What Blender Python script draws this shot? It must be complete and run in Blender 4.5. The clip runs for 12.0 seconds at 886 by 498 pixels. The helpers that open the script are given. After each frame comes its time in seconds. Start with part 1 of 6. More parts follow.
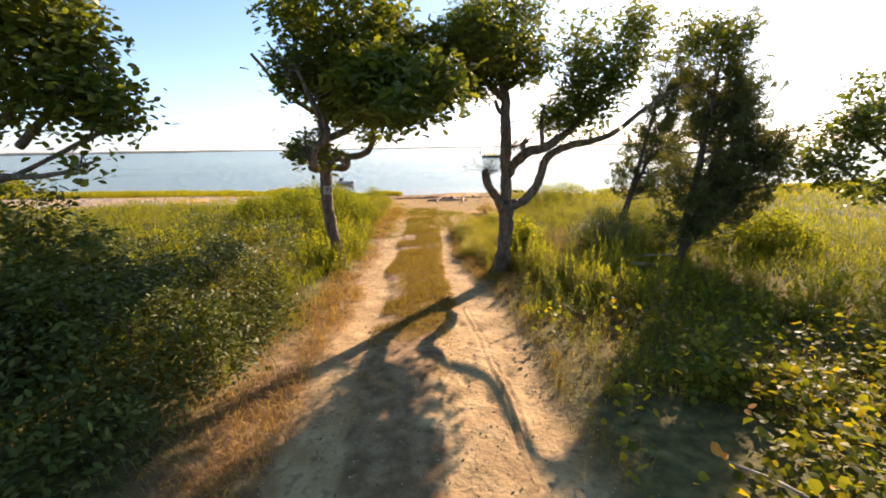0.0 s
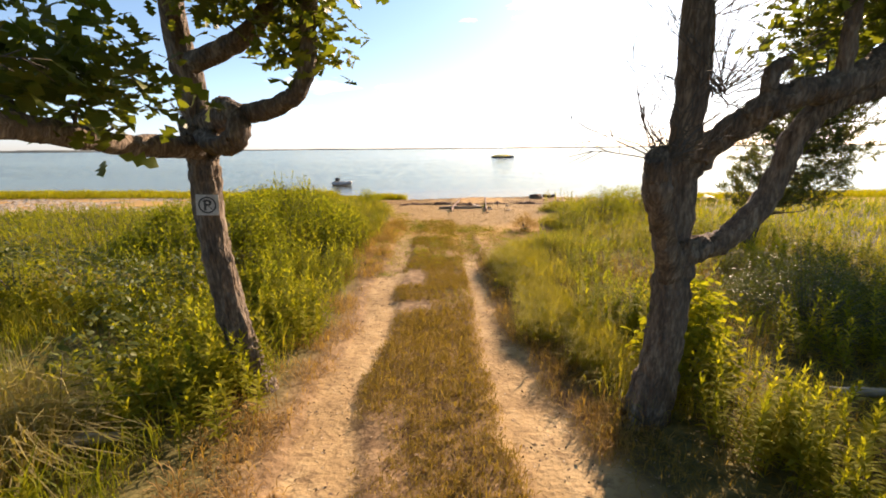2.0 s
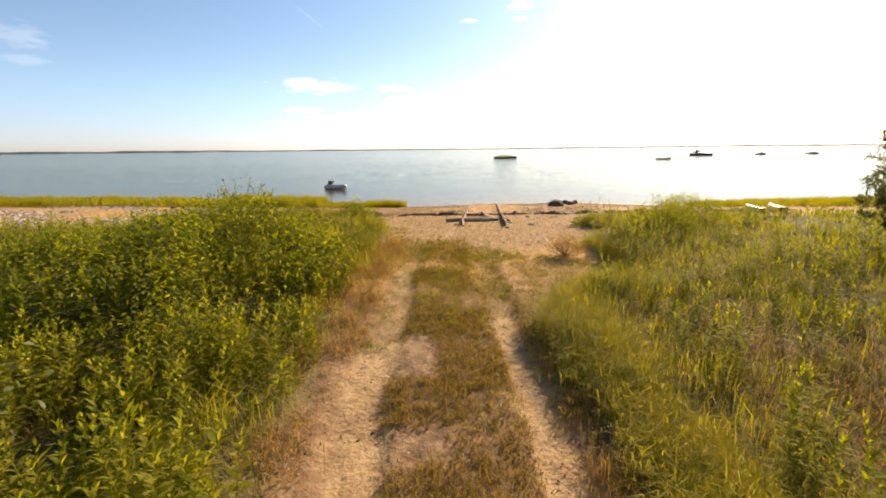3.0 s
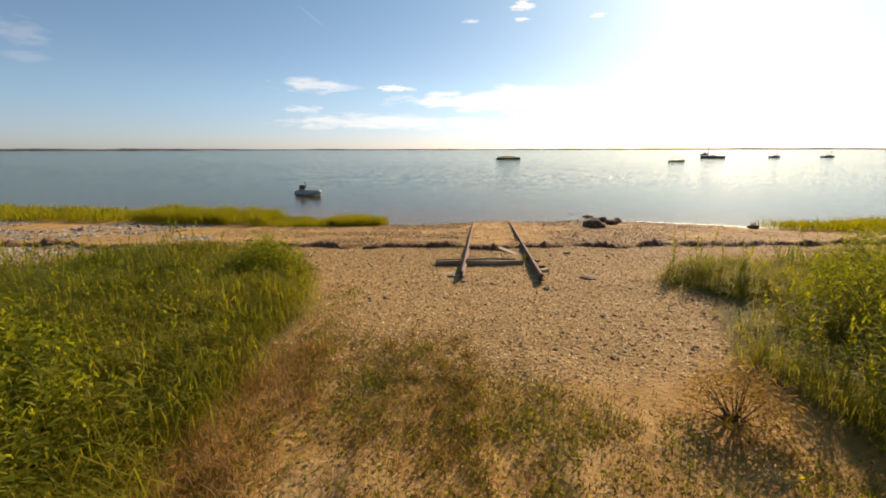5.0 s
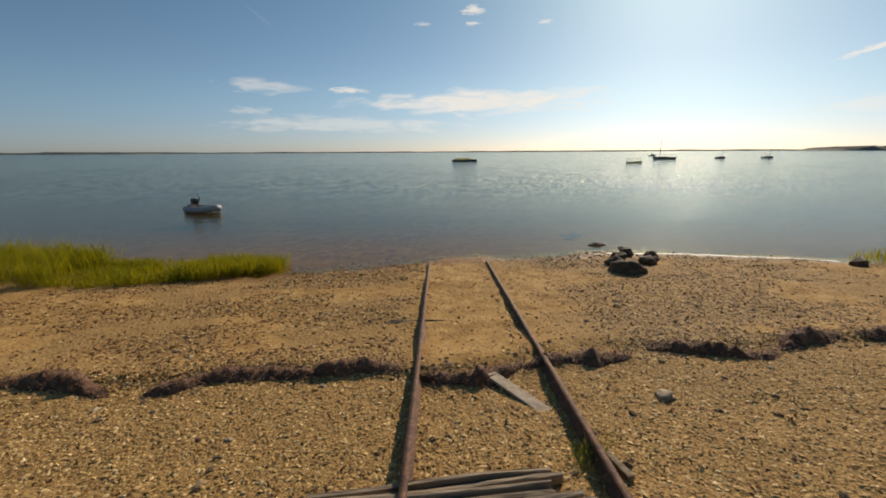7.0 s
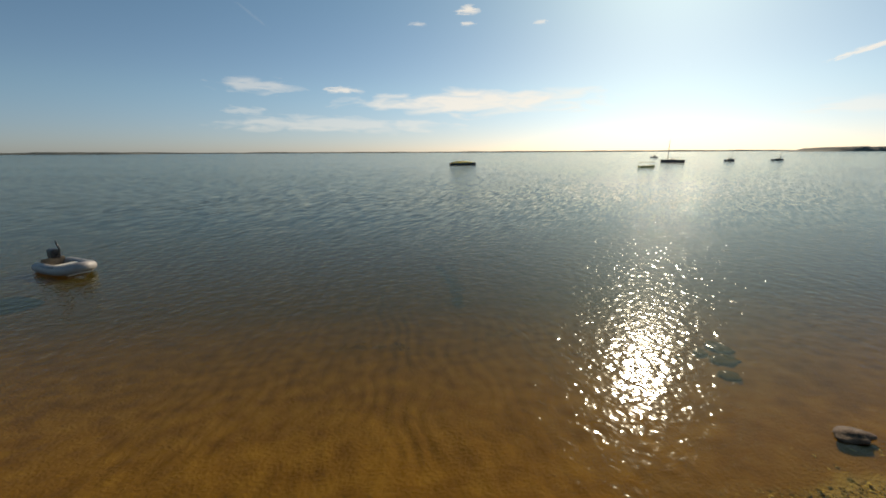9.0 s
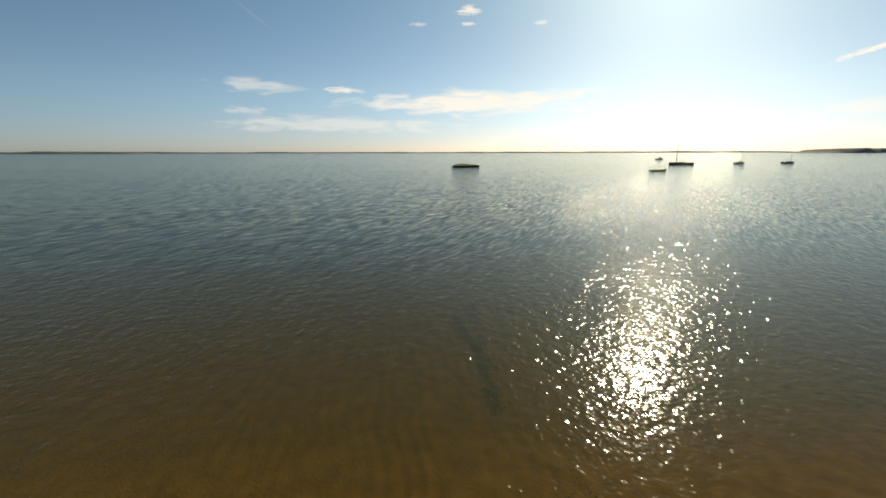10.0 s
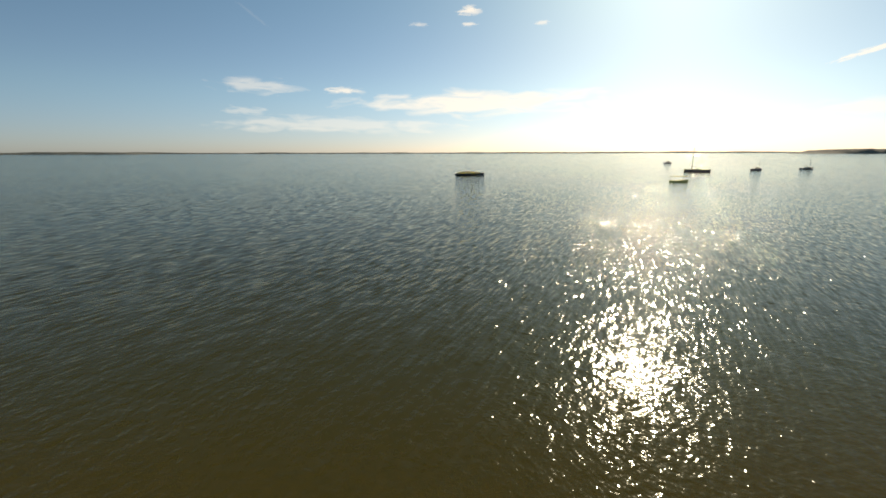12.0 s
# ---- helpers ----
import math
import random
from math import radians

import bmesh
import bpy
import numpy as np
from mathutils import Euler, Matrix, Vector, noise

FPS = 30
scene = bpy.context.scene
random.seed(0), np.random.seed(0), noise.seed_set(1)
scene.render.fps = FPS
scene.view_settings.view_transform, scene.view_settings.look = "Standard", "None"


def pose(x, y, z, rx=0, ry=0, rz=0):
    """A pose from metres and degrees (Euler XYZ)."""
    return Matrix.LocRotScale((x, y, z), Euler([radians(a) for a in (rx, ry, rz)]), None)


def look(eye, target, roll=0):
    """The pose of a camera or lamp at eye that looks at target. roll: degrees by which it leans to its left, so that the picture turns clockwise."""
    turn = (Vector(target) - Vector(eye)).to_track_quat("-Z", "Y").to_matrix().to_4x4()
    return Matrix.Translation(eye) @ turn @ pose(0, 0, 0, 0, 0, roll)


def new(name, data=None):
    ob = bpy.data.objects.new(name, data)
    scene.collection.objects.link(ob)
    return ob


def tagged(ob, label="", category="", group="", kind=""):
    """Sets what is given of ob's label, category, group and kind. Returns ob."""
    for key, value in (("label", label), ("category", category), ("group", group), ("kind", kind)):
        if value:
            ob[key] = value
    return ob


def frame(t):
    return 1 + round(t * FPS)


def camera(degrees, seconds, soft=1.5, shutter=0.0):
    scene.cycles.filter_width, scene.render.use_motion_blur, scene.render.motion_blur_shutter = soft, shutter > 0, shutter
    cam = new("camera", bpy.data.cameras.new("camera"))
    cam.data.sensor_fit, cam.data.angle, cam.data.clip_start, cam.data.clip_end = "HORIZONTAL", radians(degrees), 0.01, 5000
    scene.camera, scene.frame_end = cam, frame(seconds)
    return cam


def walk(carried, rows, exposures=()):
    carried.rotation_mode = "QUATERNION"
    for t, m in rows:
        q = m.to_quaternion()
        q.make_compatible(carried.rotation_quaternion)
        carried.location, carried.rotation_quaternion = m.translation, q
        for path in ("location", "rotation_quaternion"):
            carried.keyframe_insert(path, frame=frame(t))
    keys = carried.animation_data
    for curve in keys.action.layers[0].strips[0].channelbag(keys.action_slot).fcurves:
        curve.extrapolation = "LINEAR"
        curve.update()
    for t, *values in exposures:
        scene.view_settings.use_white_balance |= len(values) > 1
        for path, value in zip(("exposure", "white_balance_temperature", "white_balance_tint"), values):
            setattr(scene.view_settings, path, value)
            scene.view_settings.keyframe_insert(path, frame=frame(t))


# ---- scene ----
cam = camera(92.5, 12.0, soft=1.8)

PATH = [
    (0, (0.447, -2.163, 4.037), (0.479, -0.218, 3.571), -1.0),
    (0.5, (0.474, -0.55, 4.052), (0.506, 1.395, 3.587), -0.9),
    (1, (0.442, 0.978, 3.959), (0.469, 2.923, 3.493), -0.8),
    (1.5, (0.285, 2.782, 3.695), (0.298, 4.727, 3.231), -0.6),
    (2, (0.038, 4.702, 3.542), (0.044, 6.648, 3.081), -0.5),
    (2.5, (-0.12, 6.717, 3.477), (-0.118, 8.664, 3.018), -0.6),
    (3, (-0.247, 8.73, 3.485), (-0.243, 10.677, 3.027), -0.6),
    (3.2, (-0.279, 9.586, 3.481), (-0.268, 11.533, 3.024), -0.6),
    (4.8, (0.066, 15.412, 3.354), (0.071, 17.36, 2.901), -0.1),
    (5, (0.09, 16.041, 3.341), (0.094, 17.988, 2.885), -0.1),
    (5.5, (0.198, 17.903, 3.283), (0.253, 19.851, 2.83), -0.2),
    (6, (0.283, 19.628, 3.251), (0.46, 21.569, 2.799), -0.5),
    (6.5, (0.465, 21.619, 3.149), (0.646, 23.559, 2.701), -0.3),
    (7, (0.699, 23.695, 3.176), (0.903, 25.634, 2.73), -0.3),
    (7.5, (0.909, 25.796, 3.387), (1.122, 27.734, 2.94), -0.5),
    (7.7, (1.02, 26.599, 3.473), (1.229, 28.538, 3.027), -0.7),
    (9.3, (1.246, 34.326, 4.049), (1.474, 36.262, 3.604), -0.2),
    (9.5, (1.361, 35.207, 4.137), (1.586, 37.144, 3.693), -0.1),
    (10, (1.093, 37.361, 4.475), (1.318, 39.298, 4.031), -0.1),
    (10.5, (0.925, 39.376, 4.912), (1.152, 41.313, 4.468), -0.1),
    (11, (0.974, 41.41, 5.367), (1.2, 43.346, 4.923), -0.2),
    (11.5, (1.204, 43.522, 5.911), (1.43, 45.459, 5.468), -0.1),
    (12, (1.394, 45.691, 6.443), (1.617, 47.628, 6.0), -0.1),
]
EXPOSURES = [(0, 1.46, 7200, 25), (1.0, 1.4, 7400, 25), (3.0, 1.0, 7600, 24), (4.8, 0.4, 7400, 20), (6.0, 0.05, 7100, 17), (7.5, -0.4, 6900, 13), (9.5, -0.15, 7250, 13), (12.0, 0.0, 7500, 13)]
walk(cam, [(t, look(eye, target, roll)) for t, eye, target, roll in PATH], EXPOSURES)

# ---------------------------------------------------------------- world and sun
SUN_EL, SUN_AZ = 26.7, 33.6          # degrees; azimuth to the right of +y
sx, sy = math.sin(radians(SUN_AZ)), math.cos(radians(SUN_AZ))
world = bpy.data.worlds.new("sky")
scene.world = world
world.use_nodes = True
wn = world.node_tree
sky = wn.nodes.new("ShaderNodeTexSky")
sky.sky_type = "NISHITA"
sky.sun_disc = False
sky.sun_elevation = radians(SUN_EL)
sky.sun_rotation = radians(SUN_AZ)
sky.air_density, sky.dust_density, sky.ozone_density = 0.7, 0.42, 1.2
wn.nodes["Background"].inputs["Strength"].default_value = 0.097
# summer haze: greyer towards the horizon, bluer overhead
up_ = wn.nodes.new("ShaderNodeTexCoord")
height_ = wn.nodes.new("ShaderNodeSeparateXYZ")
wn.links.new(up_.outputs["Generated"], height_.inputs["Vector"])
haze = wn.nodes.new("ShaderNodeValToRGB")
haze.color_ramp.interpolation = "EASE"
he = haze.color_ramp.elements
he[0].position, he[0].color = 0.0, (0.68, 0.76, 0.93, 1)
he[1].position, he[1].color = 0.42, (0.76, 1.06, 1.03, 1)
hk = he.new(0.14)
hk.color = (0.79, 0.97, 1.0, 1)
wn.links.new(height_.outputs["Z"], haze.inputs["Fac"])
cool = wn.nodes.new("ShaderNodeMix")
cool.data_type, cool.blend_type = "RGBA", "MULTIPLY"
cool.inputs["Factor"].default_value = 1.0
wn.links.new(sky.outputs["Color"], cool.inputs["A"])
wn.links.new(haze.outputs["Color"], cool.inputs["B"])
wn.links.new(cool.outputs["Result"], wn.nodes["Background"].inputs["Color"])
sun = new("sun", bpy.data.lights.new("sun", "SUN"))
sun.data.energy, sun.data.angle, sun.data.color = 4.8, radians(0.55), (1.0, 0.86, 0.67)
sun.matrix_world = look((sx * 50, sy * 50, 50 * math.tan(radians(SUN_EL))), (0, 0, 0))

rng = np.random.default_rng(7)


# ---------------------------------------------------------------- materials
def mat(name, colours, scale=6.0, rough=0.8, bump=0.3, bump_scale=None, island=0.0, metal=0.0, translucent=0.0, stretch=(1, 1, 1), spec=0.5, fine=4.0, depth=0.02):
    """Colours mixed by noise at two scales, with bump; island: how far each loose piece has a shade of its own."""
    m = bpy.data.materials.new(name)
    m.use_nodes = True
    t = m.node_tree
    n, link = t.nodes, t.links.new
    b = n["Principled BSDF"]
    b.inputs["Roughness"].default_value = rough
    b.inputs["Metallic"].default_value = metal
    b.inputs["Specular IOR Level"].default_value = spec
    pos = n.new("ShaderNodeNewGeometry")
    mp = n.new("ShaderNodeMapping")
    mp.inputs["Scale"].default_value = stretch
    link(pos.outputs["Position"], mp.inputs["Vector"])
    big, small = n.new("ShaderNodeTexNoise"), n.new("ShaderNodeTexNoise")
    for tex, s, d in ((big, scale, 3.0), (small, scale * fine, 6.0)):
        tex.inputs["Scale"].default_value, tex.inputs["Detail"].default_value = s, d
        link(mp.outputs["Vector"], tex.inputs["Vector"])
    mixf = n.new("ShaderNodeMix")
    mixf.inputs["Factor"].default_value = 0.45
    link(big.outputs["Fac"], mixf.inputs["A"])
    link(small.outputs["Fac"], mixf.inputs["B"])
    fac = mixf.outputs["Result"]
    if island:
        m2 = n.new("ShaderNodeMix")
        m2.inputs["Factor"].default_value = island
        link(fac, m2.inputs["A"])
        link(pos.outputs["Random Per Island"], m2.inputs["B"])
        fac = m2.outputs["Result"]
    ramp = n.new("ShaderNodeValToRGB")
    e = ramp.color_ramp.elements
    lo, hi = (0.3, 0.7) if island < 0.4 else (0.12, 0.88)
    for k, c in enumerate(colours):
        p = lo + (hi - lo) * k / max(1, len(colours) - 1)
        el = e[k] if k < 2 else e.new(p)
        el.position, el.color = p, (*c, 1)
    link(fac, ramp.inputs["Fac"])
    link(ramp.outputs["Color"], b.inputs["Base Color"])
    if bump:
        bt = n.new("ShaderNodeTexNoise")
        bt.inputs["Scale"].default_value, bt.inputs["Detail"].default_value = bump_scale or scale * 5, 5.0
        link(mp.outputs["Vector"], bt.inputs["Vector"])
        bp = n.new("ShaderNodeBump")
        bp.inputs["Strength"].default_value, bp.inputs["Distance"].default_value = bump, depth
        link(bt.outputs["Fac"], bp.inputs["Height"])
        link(bp.outputs["Normal"], b.inputs["Normal"])
    if translucent:
        tr, mx = n.new("ShaderNodeBsdfTranslucent"), n.new("ShaderNodeMixShader")
        glow = n.new("ShaderNodeMix")
        glow.data_type, glow.blend_type = "RGBA", "MULTIPLY"
        glow.inputs["Factor"].default_value = 1.0
        glow.inputs["B"].default_value = (1.9, 1.75, 0.45, 1)
        link(ramp.outputs["Color"], glow.inputs["A"])
        link(glow.outputs["Result"], tr.inputs["Color"])
        mx.inputs["Fac"].default_value = translucent
        link(b.outputs["BSDF"], mx.inputs[1])
        link(tr.outputs["BSDF"], mx.inputs[2])
        link(mx.outputs["Shader"], n["Material Output"].inputs["Surface"])
    return m


OAK_LEAF = mat("oak_leaf", [(0.052, 0.074, 0.015), (0.097, 0.125, 0.026), (0.168, 0.183, 0.04)], 2.0, 0.45, 0, island=0.6, translucent=0.42, spec=0.3)
SHRUB_LEAF = mat("shrub_leaf", [(0.042, 0.056, 0.013), (0.082, 0.098, 0.021), (0.145, 0.152, 0.035)], 0.8, 0.5, 0, island=0.55, translucent=0.26, spec=0.15)
MOUND_LEAF = mat("mound_leaf", [(0.092, 0.117, 0.015), (0.168, 0.188, 0.023), (0.24, 0.238, 0.034)], 0.8, 0.7, 0, island=0.32, translucent=0.56, spec=0.05)
WEED_LEAF = mat("weed_leaf", [(0.112, 0.136, 0.018), (0.212, 0.222, 0.029), (0.3, 0.282, 0.048)], 0.8, 0.7, 0, island=0.32, translucent=0.58, spec=0.05)
GRASS_GREEN = mat("grass_green", [(0.075, 0.1, 0.014), (0.13, 0.152, 0.02), (0.22, 0.215, 0.032)], 0.7, 0.55, 0, island=0.32, translucent=0.5, spec=0.1)
GRASS_GOLD = mat("grass_gold", [(0.16, 0.16, 0.02), (0.25, 0.235, 0.03), (0.37, 0.315, 0.055)], 0.7, 0.6, 0, island=0.32, translucent=0.5, spec=0.1)
GRASS_DRY = mat("grass_dry", [(0.12, 0.09, 0.027), (0.21, 0.15, 0.05), (0.31, 0.22, 0.085)], 1.1, 0.75, 0, island=0.55, translucent=0.4, spec=0.05)
GRASS_RUST = mat("grass_rust", [(0.16, 0.095, 0.04), (0.29, 0.185, 0.082), (0.43, 0.3, 0.145)], 1.2, 0.75, 0, island=0.55, translucent=0.4, spec=0.05)
GRASS_GREY = mat("grass_grey", [(0.2, 0.17, 0.08), (0.31, 0.265, 0.125), (0.42, 0.36, 0.18)], 1.2, 0.75, 0, island=0.5, translucent=0.4, spec=0.05)
MARSH = mat("marsh_grass", [(0.13, 0.14, 0.012), (0.21, 0.205, 0.017), (0.3, 0.265, 0.03)], 0.35, 0.6, 0, island=0.45, translucent=0.5, spec=0.1)
VINE_LEAF = mat("vine_leaf", [(0.05, 0.068, 0.013), (0.105, 0.12, 0.018), (0.17, 0.17, 0.023), (0.25, 0.19, 0.024)], 1.5, 0.5, 0, island=0.8, translucent=0.5, spec=0.15)
CEDAR_LEAF = mat("cedar_leaf", [(0.052, 0.063, 0.027), (0.094, 0.106, 0.042), (0.155, 0.157, 0.064)], 1.4, 0.6, 0, island=0.5, translucent=0.32, spec=0.1)
BARK = mat("bark", [(0.045, 0.032, 0.021), (0.14, 0.1, 0.067), (0.33, 0.255, 0.175)], 11.0, 0.9, 1.0, 30, stretch=(1, 1, 0.25), depth=0.07)
CEDAR_BARK = mat("cedar_bark", [(0.035, 0.026, 0.02), (0.09, 0.06, 0.045), (0.17, 0.13, 0.10)], 14.0, 0.9, 0.9, 40, stretch=(1, 1, 0.15))
TWIG = mat("twig", [(0.06, 0.05, 0.04), (0.13, 0.11, 0.085)], 10, 0.85, 0.2)
DEADWOOD = mat("deadwood", [(0.16, 0.13, 0.095), (0.30, 0.26, 0.20), (0.42, 0.37, 0.29)], 7, 0.85, 0.6, 30, stretch=(0.25, 1, 1))
RUST = mat("rusty_iron", [(0.05, 0.028, 0.02), (0.13, 0.06, 0.035), (0.25, 0.125, 0.065)], 9, 0.75, 0.5, 60, metal=0.25)
OLDWOOD = mat("weathered_timber", [(0.09, 0.062, 0.04), (0.22, 0.16, 0.105), (0.38, 0.3, 0.21)], 8, 0.9, 0.9, 34, stretch=(0.12, 1, 1), island=0.25)
PALEWOOD = mat("bleached_board", [(0.34, 0.26, 0.18), (0.52, 0.42, 0.31), (0.68, 0.58, 0.45)], 9, 0.85, 0.5, 40, stretch=(0.3, 0.3, 1))
BOULDER = mat("boulder", [(0.045, 0.026, 0.014), (0.1, 0.062, 0.034), (0.185, 0.125, 0.072)], 5, 0.85, 0.8, 22)
PALESTONE = mat("pale_stone", [(0.25, 0.18, 0.11), (0.38, 0.29, 0.19), (0.5, 0.4, 0.28)], 7, 0.85, 0.5, 30)
BROWNSTONE = mat("brown_stone", [(0.13, 0.075, 0.04), (0.24, 0.15, 0.085), (0.36, 0.25, 0.15)], 7, 0.85, 0.5, 30)
GREYSTONE = mat("grey_stones", [(0.17, 0.14, 0.11), (0.36, 0.32, 0.26), (0.6, 0.55, 0.48)], 0.5, 0.8, 0.2, 60, island=0.6, spec=0.2)
PEBBLE = mat("pebbles", [(0.2, 0.11, 0.04), (0.36, 0.21, 0.072), (0.5, 0.31, 0.11), (0.64, 0.42, 0.17), (0.84, 0.62, 0.32)], 0.7, 0.75, 0.2, 60, island=0.75, spec=0.2)
SHINGLE = mat("shingle", [(0.1, 0.046, 0.018), (0.19, 0.095, 0.034), (0.32, 0.18, 0.062), (0.47, 0.29, 0.11), (0.7, 0.49, 0.23)], 0.7, 0.75, 0.2, 60, island=0.75, spec=0.2)
WRACK = mat("dried_seaweed", [(0.06, 0.028, 0.016), (0.17, 0.085, 0.048), (0.32, 0.185, 0.11)], 12, 0.9, 1.0, 50)
SUNKEN = mat("sunken_stone", [(0.085, 0.058, 0.04), (0.15, 0.105, 0.07)], 5, 0.9, 0.4, 22, spec=0.0)
# near-white: holds the sun's glare on the shallows as well as foam
GLARE_FOAM = mat("foam", [(0.6, 0.58, 0.52), (0.85, 0.84, 0.8)], 9, 0.6, 0.6, 40)
SIGN_WHITE = mat("sign_white", [(0.30, 0.28, 0.25), (0.52, 0.5, 0.45)], 7, 0.6, 0.05)
SIGN_BLACK = mat("sign_black", [(0.02, 0.02, 0.02), (0.05, 0.045, 0.04)], 9, 0.5, 0)
RUBBER_GREY = mat("inflatable_fabric", [(0.27, 0.26, 0.255), (0.38, 0.37, 0.36)], 3, 0.5, 0.05)
BLACK_PLASTIC = mat("black_plastic", [(0.012, 0.012, 0.014), (0.03, 0.03, 0.034)], 6, 0.4, 0)
HULL_DARK = mat("dark_hull", [(0.02, 0.025, 0.035), (0.05, 0.055, 0.07)], 2, 0.4, 0)
HULL_GREY = mat("pale_cover", [(0.6, 0.6, 0.52), (0.75, 0.74, 0.66)], 2, 0.7, 0.1)
CANVAS_GREEN = mat("lime_canvas", [(0.34, 0.36, 0.08), (0.5, 0.5, 0.14)], 2, 0.7, 0.1)
YELLOW_PAINT = mat("yellow_paint", [(0.5, 0.34, 0.03), (0.66, 0.46, 0.06)], 3, 0.5, 0.05)
TARP = mat("pale_tarpaulin", [(0.66, 0.64, 0.5), (0.8, 0.78, 0.64)], 2, 0.6, 0.1, translucent=0.45)
CREAM = mat("cream_paint", [(0.62, 0.56, 0.36), (0.78, 0.72, 0.52)], 3, 0.45, 0.05)
LITTER_LEAF = mat("litter_leaf", [(0.07, 0.04, 0.02), (0.17, 0.10, 0.05), (0.30, 0.2, 0.11)], 2, 0.8, 0, island=0.7)
ORANGE_LEAF = mat("orange_leaf", [(0.5, 0.16, 0.02), (0.6, 0.3, 0.03)], 4, 0.6, 0, translucent=0.3)


# ---------------------------------------------------------------- helpers
def tri_mesh(name, V, F, material, smooth=False):
    """A mesh from arrays of vertices and triangles."""
    V, F = np.asarray(V, np.float32), np.asarray(F, np.int32)
    me = bpy.data.meshes.new(name)
    me.vertices.add(len(V))
    me.vertices.foreach_set("co", V.ravel())
    me.loops.add(F.size)
    me.loops.foreach_set("vertex_index", F.ravel())
    me.polygons.add(len(F))
    me.polygons.foreach_set("loop_start", np.arange(0, F.size, 3, dtype=np.int32))
    if smooth:
        me.polygons.foreach_set("use_smooth", np.ones(len(F), bool))
    me.materials.append(material)
    me.update(calc_edges=True)
    return me


def join(pieces):
    """Joins (V, F) pieces into one."""
    Vs, Fs, o = [], [], 0
    for V, F in pieces:
        Vs.append(V)
        Fs.append(np.asarray(F) + o)
        o += len(V)
    return np.concatenate(Vs), np.concatenate(Fs)


def part(name, bm, material, parent, label=""):
    """Links a bmesh as one mesh object under a thing or a part."""
    me = bpy.data.meshes.new(name)
    bm.to_mesh(me)
    bm.free()
    me.materials.append(material)
    ob = new(name, me)
    ob.parent = parent
    return tagged(ob, label)


def part_np(name, V, F, material, parent, label="", smooth=False):
    ob = new(name, tri_mesh(name, V, F, material, smooth))
    ob.parent = parent
    return tagged(ob, label)


def thing(name, m=None, label="", category="", group=""):
    ob = new(name)
    ob.empty_display_size = 0.2
    if m is not None:
        ob.matrix_basis = m
    return tagged(ob, label, category, group)


def stuff(name, V, F, material, label, category, smooth=False):
    return tagged(new(name, tri_mesh(name, V, F, material, smooth)), label, category, "", "stuff")


def box_bm(x0, y0, z0, x1, y1, z1, bevel=0.0, jitter=0.0, bm=None):
    bm = bm or bmesh.new()
    r = bmesh.ops.create_cube(bm, size=1.0)
    for v in r["verts"]:
        v.co = Vector(((x0 + x1) / 2 + v.co.x * (x1 - x0), (y0 + y1) / 2 + v.co.y * (y1 - y0), (z0 + z1) / 2 + v.co.z * (z1 - z0)))
        v.co += Vector([random.uniform(-jitter, jitter) for _ in range(3)])
    if bevel:
        es = list({e for v in r["verts"] for e in v.link_edges})
        bmesh.ops.bevel(bm, geom=es, offset=bevel, segments=2, profile=0.6, affect="EDGES")
    return bm


def smooth_line(points, n=8):
    """Catmull-Rom through rows of numbers."""
    P = np.asarray(points, float)
    P = np.concatenate([2 * P[:1] - P[1:2], P, 2 * P[-1:] - P[-2:-1]])
    out = []
    for k in range(1, len(P) - 2):
        for s in np.linspace(0, 1, n, endpoint=False):
            a, b, c, d = P[k - 1 : k + 3]
            out.append(0.5 * (2 * b + (c - a) * s + (2 * a - 5 * b + 4 * c - d) * s**2 + (3 * b - a - 3 * c + d) * s**3))
    out.append(P[-2])
    return np.array(out)


def tube(line, sides=8, rough=0.0, ridges=0.0):
    """A closed tapering tube along rows of x, y, z, radius."""
    L = np.asarray(line, float)
    d = np.gradient(L[:, :3], axis=0)
    d /= np.linalg.norm(d, axis=1)[:, None] + 1e-9
    up = np.where(np.abs(d[:, 2:3]) > 0.9, [[1.0, 0.0, 0.0]], [[0.0, 0.0, 1.0]])
    a = np.cross(d, up)
    for k in range(1, len(a)):
        a[k] = a[k - 1] - d[k] * (a[k - 1] @ d[k])
    a /= np.linalg.norm(a, axis=1)[:, None] + 1e-9
    b = np.cross(d, a)
    th = np.linspace(0, 2 * np.pi, sides, endpoint=False)
    r = L[:, 3][:, None] * (1 + rough * rng.normal(size=(len(L), sides)) * 0.6 + rough * np.sin(th * 5 + 1)[None])
    if ridges:
        along = np.arange(len(L))[:, None]
        r = r * (1 + ridges * (patch(th[None] * 4.5 + 0.06 * along, along * 0.22, 0.6, 61) - 0.5) + 0.16 * (patch(th[None] * 1.3, along * 0.4, 1.0, 62) - 0.5))
    V = L[:, None, :3] + r[..., None] * (np.cos(th)[None, :, None] * a[:, None] + np.sin(th)[None, :, None] * b[:, None])
    n, s = len(L), sides
    k, j = np.meshgrid(np.arange(n - 1), np.arange(s), indexing="ij")
    q = np.stack([k * s + j, k * s + (j + 1) % s, (k + 1) * s + (j + 1) % s, (k + 1) * s + j], -1).reshape(-1, 4)
    F = np.concatenate([q[:, [0, 1, 2]], q[:, [0, 2, 3]]])
    V = np.concatenate([V.reshape(-1, 3), L[:1, :3], L[-1:, :3]])
    caps = [[(j + 1) % s, j, n * s] for j in range(s)] + [[(n - 1) * s + j, (n - 1) * s + (j + 1) % s, n * s + 1] for j in range(s)]
    return V, np.concatenate([F, np.array(caps)])


